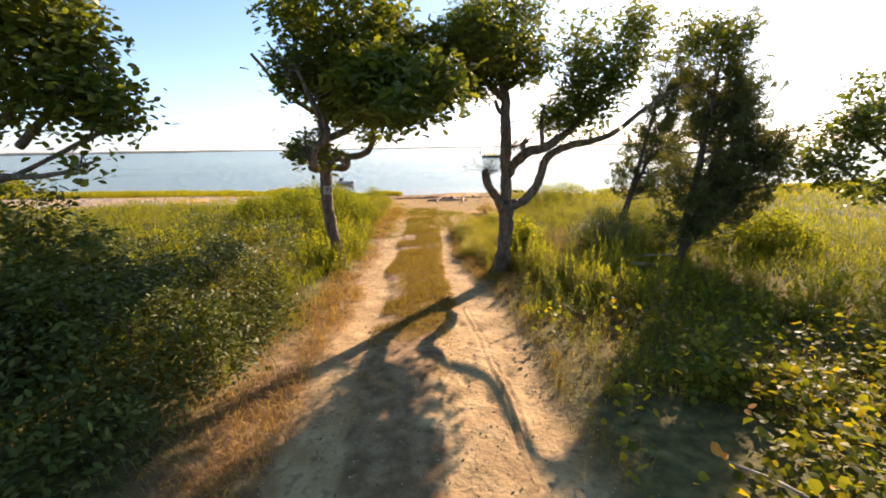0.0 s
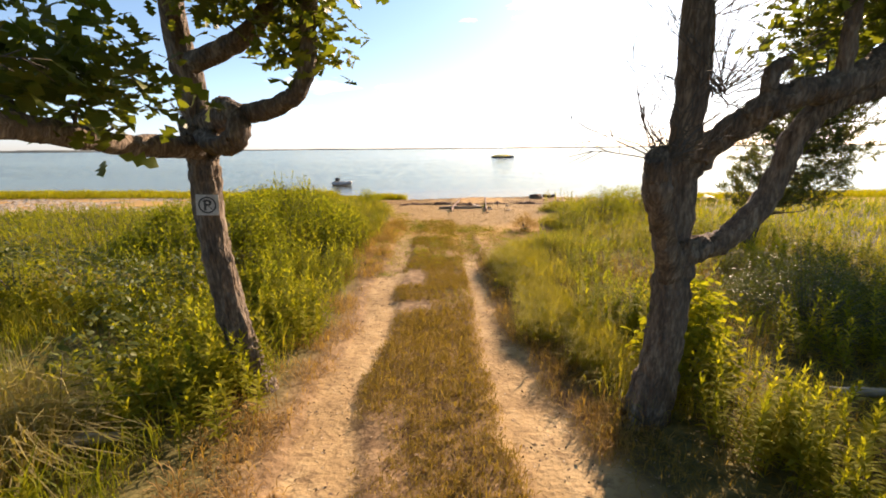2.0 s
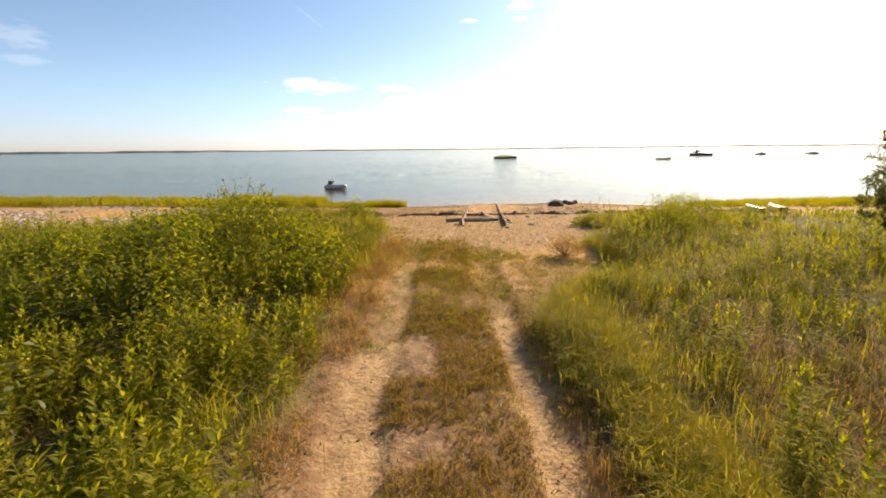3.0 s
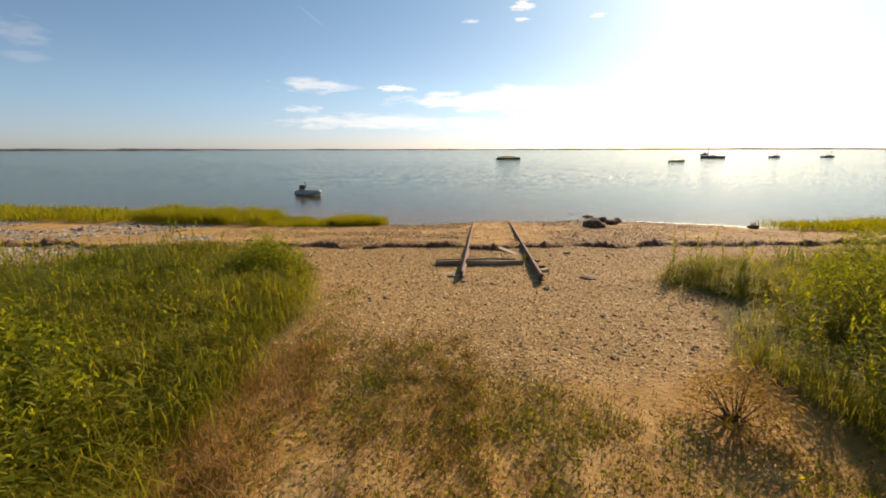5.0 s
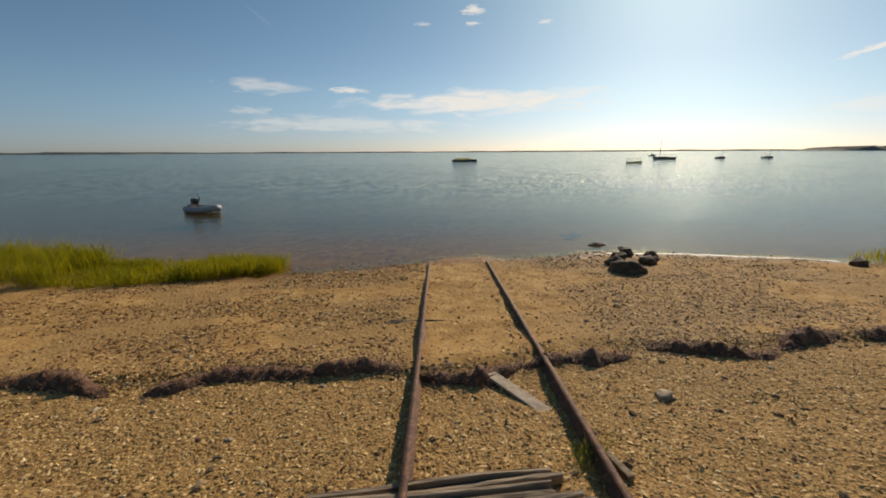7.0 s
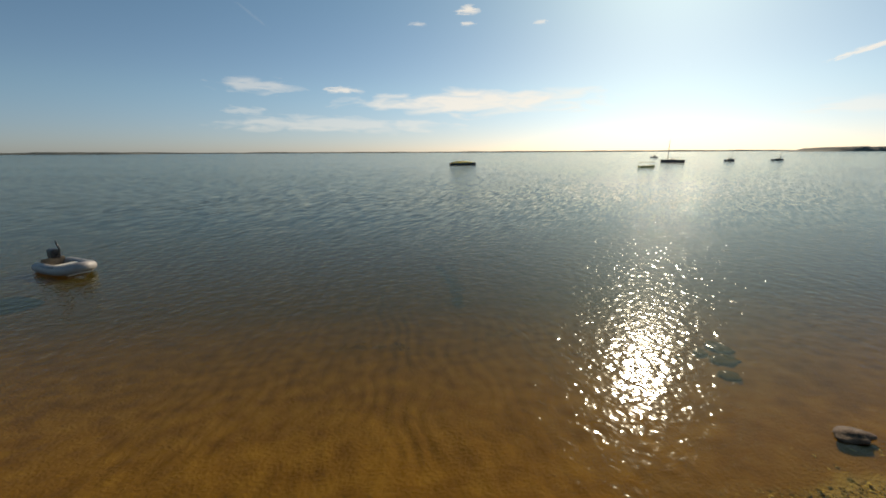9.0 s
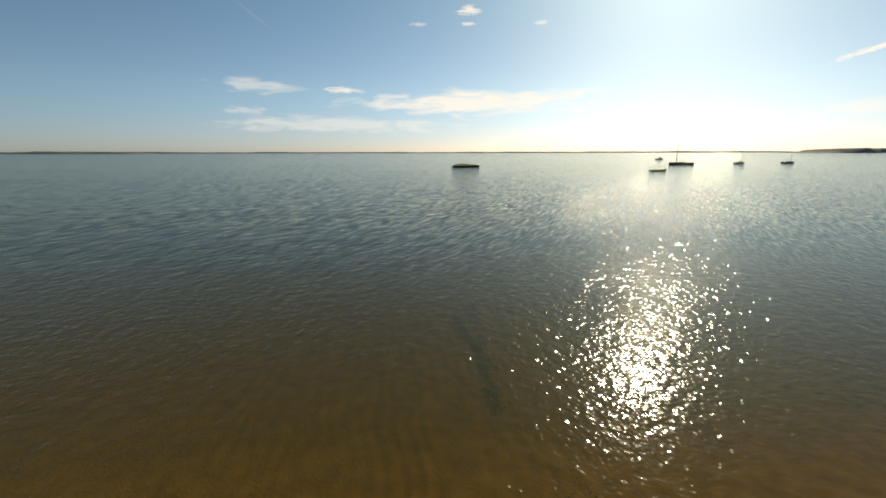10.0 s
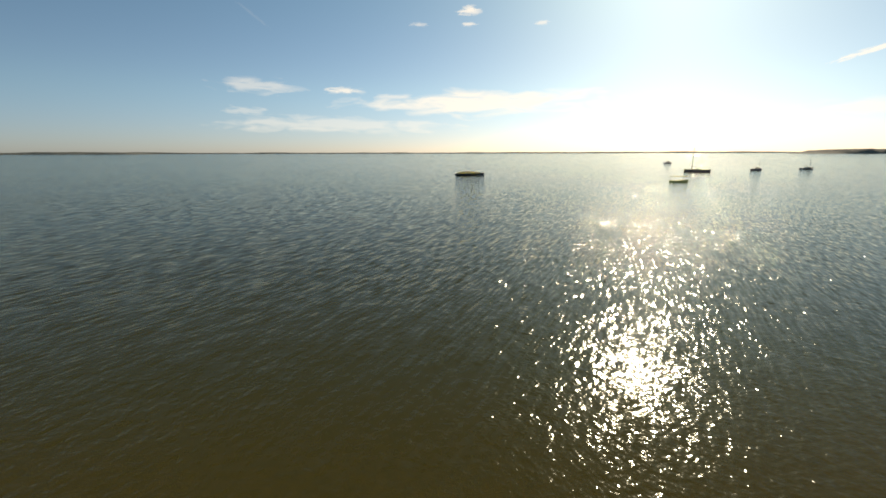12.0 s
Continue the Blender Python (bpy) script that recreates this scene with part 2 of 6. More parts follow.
def instance(TV, TF, pos, R, size):
    """Copies a template to places, turns and sizes: one joined (V, F)."""
    N, k = len(pos), len(TV)
    V = np.einsum("nij,kj->nki", R, TV) * np.asarray(size).reshape(N, 1, -1) + pos[:, None]
    F = (TF[None] + (np.arange(N) * k)[:, None, None]).reshape(-1, 3)
    return V.reshape(-1, 3), F


def unit(v):
    return v / (np.linalg.norm(v, axis=-1, keepdims=True) + 1e-9)


def turn_axis(axis, normal):
    """Turns that take y to axis and z near to normal."""
    y = unit(axis)
    x = unit(np.cross(y, normal))
    return np.stack([x, y, np.cross(x, y)], -1)


def blades(pos, length, width, lean, azimuth=None, droop=0.35):
    """Grass blades: two triangles each, bending over."""
    N = len(pos)
    az = rng.uniform(0, 2 * np.pi, N) if azimuth is None else azimuth
    d = np.stack([np.cos(az), np.sin(az), 0 * az], -1)
    s = np.stack([-np.sin(az + rng.normal(0, 0.5, N)), np.cos(az), 0 * az], -1) * (width / 2)[:, None]
    up = np.array([0, 0, 1.0])
    l = length[:, None]
    ln = lean[:, None]
    mid = pos + l * 0.55 * (up * np.cos(ln) + d * np.sin(ln))
    ln2 = ln + droop + rng.uniform(0, droop, (N, 1))
    tip = mid + l * 0.45 * (up * np.cos(ln2) + d * np.sin(ln2))
    V = np.stack([pos, mid - s, mid + s, tip], 1).reshape(-1, 3)
    F = (np.array([[0, 2, 1], [1, 2, 3]])[None] + (np.arange(N) * 4)[:, None, None]).reshape(-1, 3)
    return V, F


# soft value noise over the plan, for zones and patches
GRID = rng.random((256, 256))


def patch(x, y, size, seed=0):
    u, v = np.asarray(x, float) / size + 37.3 * seed + 91, np.asarray(y, float) / size + 17.9 * seed + 73
    i, j = np.floor(u).astype(int), np.floor(v).astype(int)
    f, g = u - i, v - j
    f, g = f * f * (3 - 2 * f), g * g * (3 - 2 * g)
    G = lambda a, b: GRID[a % 256, b % 256]
    return (G(i, j) * (1 - f) + G(i + 1, j) * f) * (1 - g) + (G(i, j + 1) * (1 - f) + G(i + 1, j + 1) * f) * g


def ramp01(v, a, b):
    s = np.clip((np.asarray(v, float) - a) / (b - a), 0, 1)
    return s * s * (3 - 2 * s)


# ---------------------------------------------------------------- the lie of the land
LAND_Y = [-60, -5, 3, 6, 9, 12, 15, 19, 22, 24.5, 26, 28.9, 33.3, 35.2, 40, 46, 60, 100, 400, 6000]
LAND_Z = [1.3, 1.15, 1.05, 0.86, 0.73, 0.58, 0.55, 0.63, 0.7, 0.66, 0.56, 0.42, 0.14, 0, -0.32, -0.7, -1.3, -2, -4, -6]


def shore(x):
    """The waterline's y."""
    return np.interp(x, [-60, -20, -10, -3, -0.6, 1.6, 3.4, 5, 7, 9.4, 12.2, 14, 20, 60], [40, 38.2, 36.4, 34.9, 35.2, 36.0, 36.1, 35.8, 36.2, 35.8, 34.9, 34.2, 34.5, 38])


def rut_left(y):
    return np.interp(y, [0, 5, 8, 9.5, 12, 15, 20], [-0.9, -1.0, -1.0, -1.25, -1.15, -1.25, -1.05]) + 0.08 * np.sin(np.asarray(y) * 1.3)


def rut_right(y):
    return np.interp(y, [2, 4, 6.4, 9, 11, 18, 20], [1.2, 1.25, 1.3, 0.97, 0.85, 0.83, 0.8])


def rut_right_half(y):
    return np.interp(y, [0, 5, 7, 9, 12, 20], [0.75, 0.68, 0.5, 0.38, 0.24, 0.3])


def edge_left(y):
    return np.interp(y, [-8, 0, 3, 6, 12, 15, 17, 20, 21.5, 23, 25, 26, 27, 27.8, 28.3], [-2.8, -2.4, -2.2, -1.9, -1.85, -2.1, -2.45, -2.5, -2.2, -2.1, -3.0, -4.2, -6.5, -12, -60])


def edge_right(y):
    return np.interp(y, [-8, 0, 2, 4, 9, 12, 15, 16.5, 17.4, 18.3, 19.2, 19.9, 20.5, 21.1, 22, 22.6, 23.3, 24.1, 24.5, 25.2, 26.3, 27.5], [2.6, 2.2, 1.9, 1.9, 1.8, 1.4, 1.45, 1.75, 2.9, 3.9, 4.2, 4.0, 3.9, 4.0, 4.35, 4.6, 5.05, 4.85, 4.65, 5.3, 7.6, 60])


def land(x, y):
    x, y = np.asarray(x, float), np.asarray(y, float)
    yy = y - (shore(x) - 35.2) * ramp01(y, 29, 34) * (1 - ramp01(y, 60, 120))
    z = np.interp(yy, LAND_Y, LAND_Z)
    on = 1 - ramp01(y, 19, 22)
    bank = np.maximum(ramp01(edge_left(y) + 0.25 - x, 0, 0.9), ramp01(x - edge_right(y) + 0.25, 0, 0.9)) * (1 - ramp01(y, 26, 30))
    z = z + 0.1 * bank * (0.5 + patch(x, y, 1.7, 1))
    for c, h in ((rut_left(y), 0.34 + 0 * y), (rut_right(y), rut_right_half(y))):
        z = z - 0.055 * on * ramp01(h + 0.12 - np.abs(x - c), 0, 0.22)
    near = 1 - ramp01(y, 37, 44)
    z = z + near * (0.035 * (patch(x, y, 0.9, 2) - 0.5) + 0.022 * (patch(x, y, 0.3, 3) - 0.5) + 0.016 * (patch(x, y, 0.13, 4) - 0.5))
    # tyre grooves and footprints in the soft sand of the wide rut
    tread = ramp01(y, 0.8, 2.0) * (1 - ramp01(y, 5.2, 6.6)) * (0.35 + 0.9 * patch(x, y, 0.6, 60))
    gx_ = np.interp(y, [1.6, 2.2, 3.0, 4.2, 4.8, 5.8, 7], [1.27, 1.27, 1.22, 1.13, 1.08, 0.99, 0.9]) + 0.02 * np.sin(y * 3.1)
    for off, depth in ((0.0, 0.035), (0.095, 0.018)):
        z = z + tread * depth * (0.8 * np.exp(-(((x - gx_ - off - 0.045) / 0.025) ** 2)) - np.exp(-(((x - gx_ - off) / 0.022) ** 2)))
    for fx, fy in ((1.2, 4.8), (0.95, 4.15), (1.47, 3.95), (1.4, 3.1), (0.95, 3.6), (0.85, 5.1), (1.05, 2.5), (1.55, 2.6), (0.8, 2.9), (0.6, 3.4)):
        z = z - 0.045 * np.exp(-(((x - fx) / 0.06) ** 2) - ((y - fy) / 0.12) ** 2) + 0.02 * np.exp(-(((x - fx) / 0.1) ** 2) - ((y - fy + 0.16) / 0.07) ** 2)
    # ridge and low step along the high-tide line
    step = 28.75 - 0.03 * np.minimum(x, 1.0) + 0.05 * np.maximum(x - 1.0, 0.0) + 0.35 * (patch(x, 0 * x, 2.2, 5) - 0.5) * 2
    z = z + 0.07 * ramp01(y, step - 0.14, step + 0.2) * (1 - ramp01(y, step + 0.2, step + 1.2)) * (1 - ramp01(np.abs(x), 12, 20))
    # sand ripples under water
    return z + 0.009 * ramp01(y, 36, 38) * (1 - ramp01(y, 48, 60)) * np.sin((x + 0.5 * patch(x, y, 0.8, 6)) * 19 + 1.2 * np.sin(y * 2))


def lines(spans):
    out = [np.arange(a, b, s) for a, b, s in spans]
    return np.concatenate(out)


gx = np.concatenate([-np.geomspace(4800, 32, 14), lines([(-30, -8, 0.9), (-8, -3.2, 0.16), (-3.2, 0.6, 0.065), (0.6, 1.7, 0.03), (1.7, 5, 0.065), (5, 10, 0.16), (10, 30, 0.9)]), np.geomspace(30, 4800, 14)])
gy = np.concatenate([-np.geomspace(400, 10, 8), lines([(-9, 0, 0.6), (0, 8, 0.07), (8, 37, 0.095), (37, 46, 0.2), (46, 60, 1.0)]), np.geomspace(61, 4900, 18)])
X, Y = np.meshgrid(gx, gy)
X, Y = X.ravel(), Y.ravel()
GV = np.stack([X, Y, land(X, Y)], -1)
nx, ny = len(gx), len(gy)
jj, ii = np.meshgrid(np.arange(ny - 1), np.arange(nx - 1), indexing="ij")
q = np.stack([jj * nx + ii, jj * nx + ii + 1, (jj + 1) * nx + ii + 1, (jj + 1) * nx + ii], -1).reshape(-1, 4)
GF = np.concatenate([q[:, [0, 1, 2]], q[:, [0, 2, 3]]])

# zones of the ground: bare sand, pebbles, soil and litter under plants, wetness
bare = np.zeros(len(X))
for c, h, stop in ((rut_left(Y) + 0.04, 0.28 + 0 * Y, 18.2), (rut_right(Y), rut_right_half(Y) + 0.05, 15.8)):
    wob = h * (0.5 + 0.55 * patch(X, Y, 0.55, 8) + 0.5 * patch(X, Y, 0.17, 54)) * np.where(c > 0, 1 - 0.35 * ramp01(Y, 9.5, 11.5), 1.0)
    bare = np.maximum(bare, ramp01(wob + 0.1 - np.abs(X - c), 0, 0.16) * (1 - ramp01(Y, stop, stop + 1.6)))
soil = np.maximum(ramp01(edge_left(Y) + 0.35 - X, 0, 0.6) * (1 - ramp01(Y - np.interp(X, [-40, -20, -12, -8], [22.5, 23.2, 24.4, 26.6]), 0, 0.8)), ramp01(X - edge_right(Y) + 0.35, 0, 0.6))
mid = (1 - ramp01(Y, 20.0, 21.5 + 1.5 * patch(X, Y, 1.2, 9)))
beach = ramp01(Y, 20.0, 21.2) * (1 - soil)
stony = beach * np.clip(np.where(Y < 28.6, 1.0, 0.0) + ramp01(patch(X, Y * 1.6, 1.8, 10), 0.42, 0.6) * ramp01(np.abs(X - 2.0), 0.6, 1.6), 0, 1) * (1 - ramp01(Y, 36, 38))
wet = ramp01(Y - shore(X), -0.9, -0.1)
col = np.stack([bare, stony, soil * (1 - ramp01(Y, 30, 34)), wet], -1)


def ground_material():
    m = bpy.data.materials.new("sandy_ground")
    m.use_nodes = True
    t = m.node_tree
    n, link = t.nodes, t.links.new
    b = n["Principled BSDF"]
    at = n.new("ShaderNodeAttribute")
    at.attribute_name = "zone"
    sep = n.new("ShaderNodeSeparateColor")
    link(at.outputs["Color"], sep.inputs["Color"])
    geo = n.new("ShaderNodeNewGeometry")

    def noise_tex(scale, detail=5.0, lo=0.3, hi=0.7, cols=None):
        tex = n.new("ShaderNodeTexNoise")
        tex.inputs["Scale"].default_value, tex.inputs["Detail"].default_value = scale, detail
        link(geo.outputs["Position"], tex.inputs["Vector"])
        if cols is None:
            return tex.outputs["Fac"]
        r = n.new("ShaderNodeValToRGB")
        for k, c in enumerate(cols):
            p = lo + (hi - lo) * k / (len(cols) - 1)
            el = r.color_ramp.elements[k] if k < 2 else r.color_ramp.elements.new(p)
            el.position, el.color = p, (*c, 1)
        link(tex.outputs["Fac"], r.inputs["Fac"])
        return r.outputs["Color"]

    def mix(f, a, c):
        x = n.new("ShaderNodeMix")
        x.data_type = "RGBA"
        link(f, x.inputs["Factor"])
        link(a, x.inputs["A"])
        link(c, x.inputs["B"])
        return x.outputs["Result"]

    sand = noise_tex(2.2, 8, cols=[(0.25, 0.16, 0.075), (0.36, 0.24, 0.113), (0.46, 0.325, 0.168)])
    path = noise_tex(5.0, 8, cols=[(0.12, 0.07, 0.034), (0.21, 0.13, 0.064), (0.32, 0.21, 0.11)])
    litter = noise_tex(6.0, 8, cols=[(0.05, 0.045, 0.016), (0.095, 0.085, 0.028), (0.165, 0.135, 0.05)])
    gravel = noise_tex(52, 4, 0.36, 0.62, [(0.16, 0.085, 0.03), (0.37, 0.22, 0.078), (0.54, 0.35, 0.135)])
    # between the ruts and beside them: trodden dry litter; on the beach: sand
    far = n.new("ShaderNodeMapRange")
    sxyz = n.new("ShaderNodeSeparateXYZ")
    link(geo.outputs["Position"], sxyz.inputs["Vector"])
    link(sxyz.outputs["Y"], far.inputs["Value"])
    far.inputs["From Min"].default_value, far.inputs["From Max"].default_value = 15.5, 19.5
    shore_sand = noise_tex(2.6, 8, cols=[(0.33, 0.18, 0.054), (0.45, 0.262, 0.086), (0.56, 0.35, 0.13)])
    c = mix(far.outputs["Result"], path, shore_sand)
    mottle = n.new("ShaderNodeMapRange")
    link(noise_tex(9.0, 6), mottle.inputs["Value"])
    mottle.inputs["From Min"].default_value, mottle.inputs["From Max"].default_value, mottle.inputs["To Max"].default_value = 0.52, 0.66, 0.7
    c = mix(sep.outputs["Red"], c, mix(mottle.outputs["Result"], sand, path))
    c = mix(sep.outputs["Green"], c, gravel)
    c = mix(sep.outputs["Blue"], c, litter)
    # wet sand is darker and smoother
    dark = n.new("ShaderNodeMix")
    dark.data_type, dark.blend_type = "RGBA", "MULTIPLY"
    link(at.outputs["Alpha"], dark.inputs["Factor"])
    link(c, dark.inputs["A"])
    dark.inputs["B"].default_value = (0.6, 0.5, 0.4, 1)
    link(dark.outputs["Result"], b.inputs["Base Color"])
    rr = n.new("ShaderNodeMapRange")
    link(at.outputs["Alpha"], rr.inputs["Value"])
    rr.inputs["To Min"].default_value, rr.inputs["To Max"].default_value = 0.95, 0.55
    link(rr.outputs["Result"], b.inputs["Roughness"])
    # under water the wet grains lose their gloss
    dull = n.new("ShaderNodeMapRange")
    link(sxyz.outputs["Z"], dull.inputs["Value"])
    for key, val in (("From Min", -0.05), ("From Max", -0.01), ("To Min", 0.0), ("To Max", 0.25)):
        dull.inputs[key].default_value = val
    link(dull.outputs["Result"], b.inputs["Specular IOR Level"])
    bp = n.new("ShaderNodeBump")
    bp.inputs["Strength"].default_value, bp.inputs["Distance"].default_value = 0.75, 0.03
    link(noise_tex(17, 9), bp.inputs["Height"])
    link(bp.outputs["Normal"], b.inputs["Normal"])
    return m


gme = tri_mesh("ground", GV, GF, ground_material(), True)
za = gme.attributes.new("zone", "FLOAT_COLOR", "POINT")
za.data.foreach_set("color", col.astype(np.float32).ravel())
ground = tagged(new("ground", gme), "sandy ground with wheel ruts running down to a pebble beach", "ground", "", "structure")


# ---------------------------------------------------------------- the bay
def water_material():
    m = bpy.data.materials.new("bay_water")
    m.use_nodes = True
    t = m.node_tree
    n, link = t.nodes, t.links.new
    n.remove(n["Principled BSDF"])
    geo = n.new("ShaderNodeNewGeometry")
    xyz = n.new("ShaderNodeSeparateXYZ")
    link(geo.outputs["Position"], xyz.inputs["Vector"])
    # murkier with depth, which grows away from the shore
    murk = n.new("ShaderNodeValToRGB")
    mr = n.new("ShaderNodeMapRange")
    mr.inputs["From Min"].default_value, mr.inputs["From Max"].default_value = 35.0, 65.0
    link(xyz.outputs["Y"], mr.inputs["Value"])
    e = murk.color_ramp.elements
    e[0].position, e[0].color = 0.0, (0.1, 0.1, 0.1, 1)
    e[1].position, e[1].color = 0.75, (0.97, 0.97, 0.97, 1)
    k = e.new(0.28)
    k.color = (0.83, 0.83, 0.83, 1)
    link(mr.outputs["Result"], murk.inputs["Fac"])
    clear = n.new("ShaderNodeBsdfTransparent")
    clear.inputs["Color"].default_value = (0.95, 0.97, 0.34, 1)
    body = n.new("ShaderNodeBsdfDiffuse")
    body.inputs["Color"].default_value = (0.037, 0.038, 0.007, 1)
    inner = n.new("ShaderNodeMixShader")
    link(murk.outputs["Color"], inner.inputs["Fac"])
    link(clear.outputs["BSDF"], inner.inputs[1])
    link(body.outputs["BSDF"], inner.inputs[2])
    # slopes of the ripples: short wavelets inshore, longer ones where the breeze has more reach
    def between(lo, hi, a=0.0, c=1.0, smooth=True):
        x = n.new("ShaderNodeMapRange")
        x.interpolation_type = "SMOOTHSTEP" if smooth else "LINEAR"
        for key, val in (("From Min", lo), ("From Max", hi), ("To Min", a), ("To Max", c)):
            x.inputs[key].default_value = val
        link(xyz.outputs["Y"], x.inputs["Value"])
        return x.outputs["Result"]

    def vec(op, a, c):
        x = n.new("ShaderNodeVectorMath")
        x.operation = op
        link(a, x.inputs[0])
        if isinstance(c, tuple):
            x.inputs[1].default_value = c
        else:
            link(c, x.inputs["Scale"] if op == "SCALE" else x.inputs[1])
        return x.outputs["Vector"]

    def mapped(offset, turn, size):
        x = n.new("ShaderNodeMapping")
        x.vector_type = "TEXTURE"
        x.inputs["Rotation"].default_value = (0, 0, radians(turn))
        x.inputs["Scale"].default_value = size
        link(vec("ADD", geo.outputs["Position"], offset), x.inputs["Vector"])
        return x.outputs["Vector"]

    def maths(op, a, c):
        x = n.new("ShaderNodeMath")
        x.operation = op
        link(a, x.inputs[0])
        if isinstance(c, float):
            x.inputs[1].default_value = c
        else:
            link(c, x.inputs[1])
        return x.outputs["Value"]

    def gradient(scale, detail, turn, size):
        """The slope of a noise height field, per unit of its wavelength."""
        e = 0.1 / scale
        h = []
        for offset in ((0.0, 0.0, 0.0), (e, 0.0, 0.0), (0.0, e, 0.0)):
            tex = n.new("ShaderNodeTexNoise")
            tex.inputs["Scale"].default_value, tex.inputs["Detail"].default_value = scale, detail
            link(mapped(offset, turn, size), tex.inputs["Vector"])
            h.append(tex.outputs["Fac"])
        both = n.new("ShaderNodeCombineXYZ")
        for key, k in (("X", 1), ("Y", 2)):
            link(maths("MULTIPLY", maths("SUBTRACT", h[0], h[k]), 10.0), both.inputs[key])
        return both.outputs["Vector"]

    total = None
    for scale, detail, weight, turn, size in ((4.0, 1.0, between(50, 95, 0.088, 0.012), 14, (0.85, 1.0, 1.0)), (10.0, 0.0, between(46, 75, 0.068, 0.0), 20, (0.8, 1.0, 1.0)),
                                              (2.3, 0.0, between(42, 85, 0.03, 0.06), 12, (0.9, 1.2, 1.0)), (1.1, 1.0, between(44, 80, 0.0, 0.055), 9, (0.8, 1.3, 1.0)),
                                              (0.5, 1.0, between(60, 200, 0.0, 0.1), 5, (0.8, 1.4, 1.0))):
        layer = vec("SCALE", gradient(scale, detail, turn, size), weight)
        total = layer if total is None else vec("ADD", total, layer)
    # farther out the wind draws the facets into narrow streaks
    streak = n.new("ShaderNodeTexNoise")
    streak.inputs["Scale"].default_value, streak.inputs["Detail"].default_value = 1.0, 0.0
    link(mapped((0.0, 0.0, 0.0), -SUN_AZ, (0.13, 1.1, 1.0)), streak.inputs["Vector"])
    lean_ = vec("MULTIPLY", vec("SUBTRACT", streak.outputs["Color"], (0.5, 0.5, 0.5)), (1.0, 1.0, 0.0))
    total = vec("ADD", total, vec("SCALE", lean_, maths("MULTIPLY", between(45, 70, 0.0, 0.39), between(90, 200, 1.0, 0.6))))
    # most facets lie nearly flat, a few are steep
    size_ = n.new("ShaderNodeVectorMath")
    size_.operation = "LENGTH"
    link(total, size_.inputs[0])
    crisp = n.new("ShaderNodeMath")
    crisp.operation = "MULTIPLY_ADD"
    crisp.inputs[1].default_value, crisp.inputs[2].default_value = 4.0, 0.7
    link(size_.outputs["Value"], crisp.inputs[0])
    total = vec("SCALE", total, crisp.outputs["Value"])
    # cat's paws: the breeze ruffles the bay in broad streaks
    paws = n.new("ShaderNodeTexNoise")
    paws.inputs["Scale"].default_value, paws.inputs["Detail"].default_value = 0.035, 3.0
    wide = n.new("ShaderNodeMapping")
    wide.inputs["Scale"].default_value = (0.35, 1.0, 1.0)
    link(geo.outputs["Position"], wide.inputs["Vector"])
    link(wide.outputs["Vector"], paws.inputs["Vector"])
    gust = n.new("ShaderNodeMapRange")
    gust.inputs["From Min"].default_value, gust.inputs["From Max"].default_value = 0.3, 0.7
    gust.inputs["To Min"].default_value, gust.inputs["To Max"].default_value = 0.75, 1.2
    link(paws.outputs["Fac"], gust.inputs["Value"])
    # the breeze blows across the sun's path: facets tip more to its sides than along it
    tip = n.new("ShaderNodeCombineXYZ")
    for key, row in (("X", (0.95 + 0.7 * sy * sy, -0.7 * sx * sy, 0.0)), ("Y", (-0.7 * sx * sy, 0.95 + 0.7 * sx * sx, 0.0))):
        dot = n.new("ShaderNodeVectorMath")
        dot.operation = "DOT_PRODUCT"
        link(total, dot.inputs[0])
        dot.inputs[1].default_value = row
        link(dot.outputs["Value"], tip.inputs[key])
    total = vec("SCALE", vec("SCALE", tip.outputs["Vector"], between(39, 52, 0.55, 1.12)), gust.outputs["Result"])
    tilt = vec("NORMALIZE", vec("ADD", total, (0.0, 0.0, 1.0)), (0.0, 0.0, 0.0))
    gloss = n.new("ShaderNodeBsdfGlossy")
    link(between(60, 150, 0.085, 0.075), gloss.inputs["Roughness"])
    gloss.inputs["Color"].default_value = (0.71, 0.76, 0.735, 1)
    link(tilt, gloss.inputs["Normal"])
    fr = n.new("ShaderNodeFresnel")
    fr.inputs["IOR"].default_value = 1.33
    mild = vec("NORMALIZE", vec("ADD", vec("MULTIPLY", total, (0.45, 0.45, 0.0)), (0.0, 0.0, 1.0)), (0.0, 0.0, 0.0))
    link(mild, fr.inputs["Normal"])
    out = n.new("ShaderNodeMixShader")
    link(fr.outputs["Fac"], out.inputs["Fac"])
    link(inner.outputs["Shader"], out.inputs[1])
    link(gloss.outputs["BSDF"], out.inputs[2])
    link(out.outputs["Shader"], n["Material Output"].inputs["Surface"])
    return m


bm = bmesh.new()
bmesh.ops.create_grid(bm, x_segments=4, y_segments=4, size=1.0)
for v in bm.verts:
    v.co = Vector((v.co.x * 4700, 30 + (v.co.y + 1) * 2400, 0.0))
wme = bpy.data.meshes.new("water")
bm.to_mesh(wme)
bm.free()
wme.materials.append(water_material())
water = tagged(new("water", wme), "calm bay water, brown over sand by the shore, blue-grey far out", "water", "", "structure")
water.visible_shadow = False


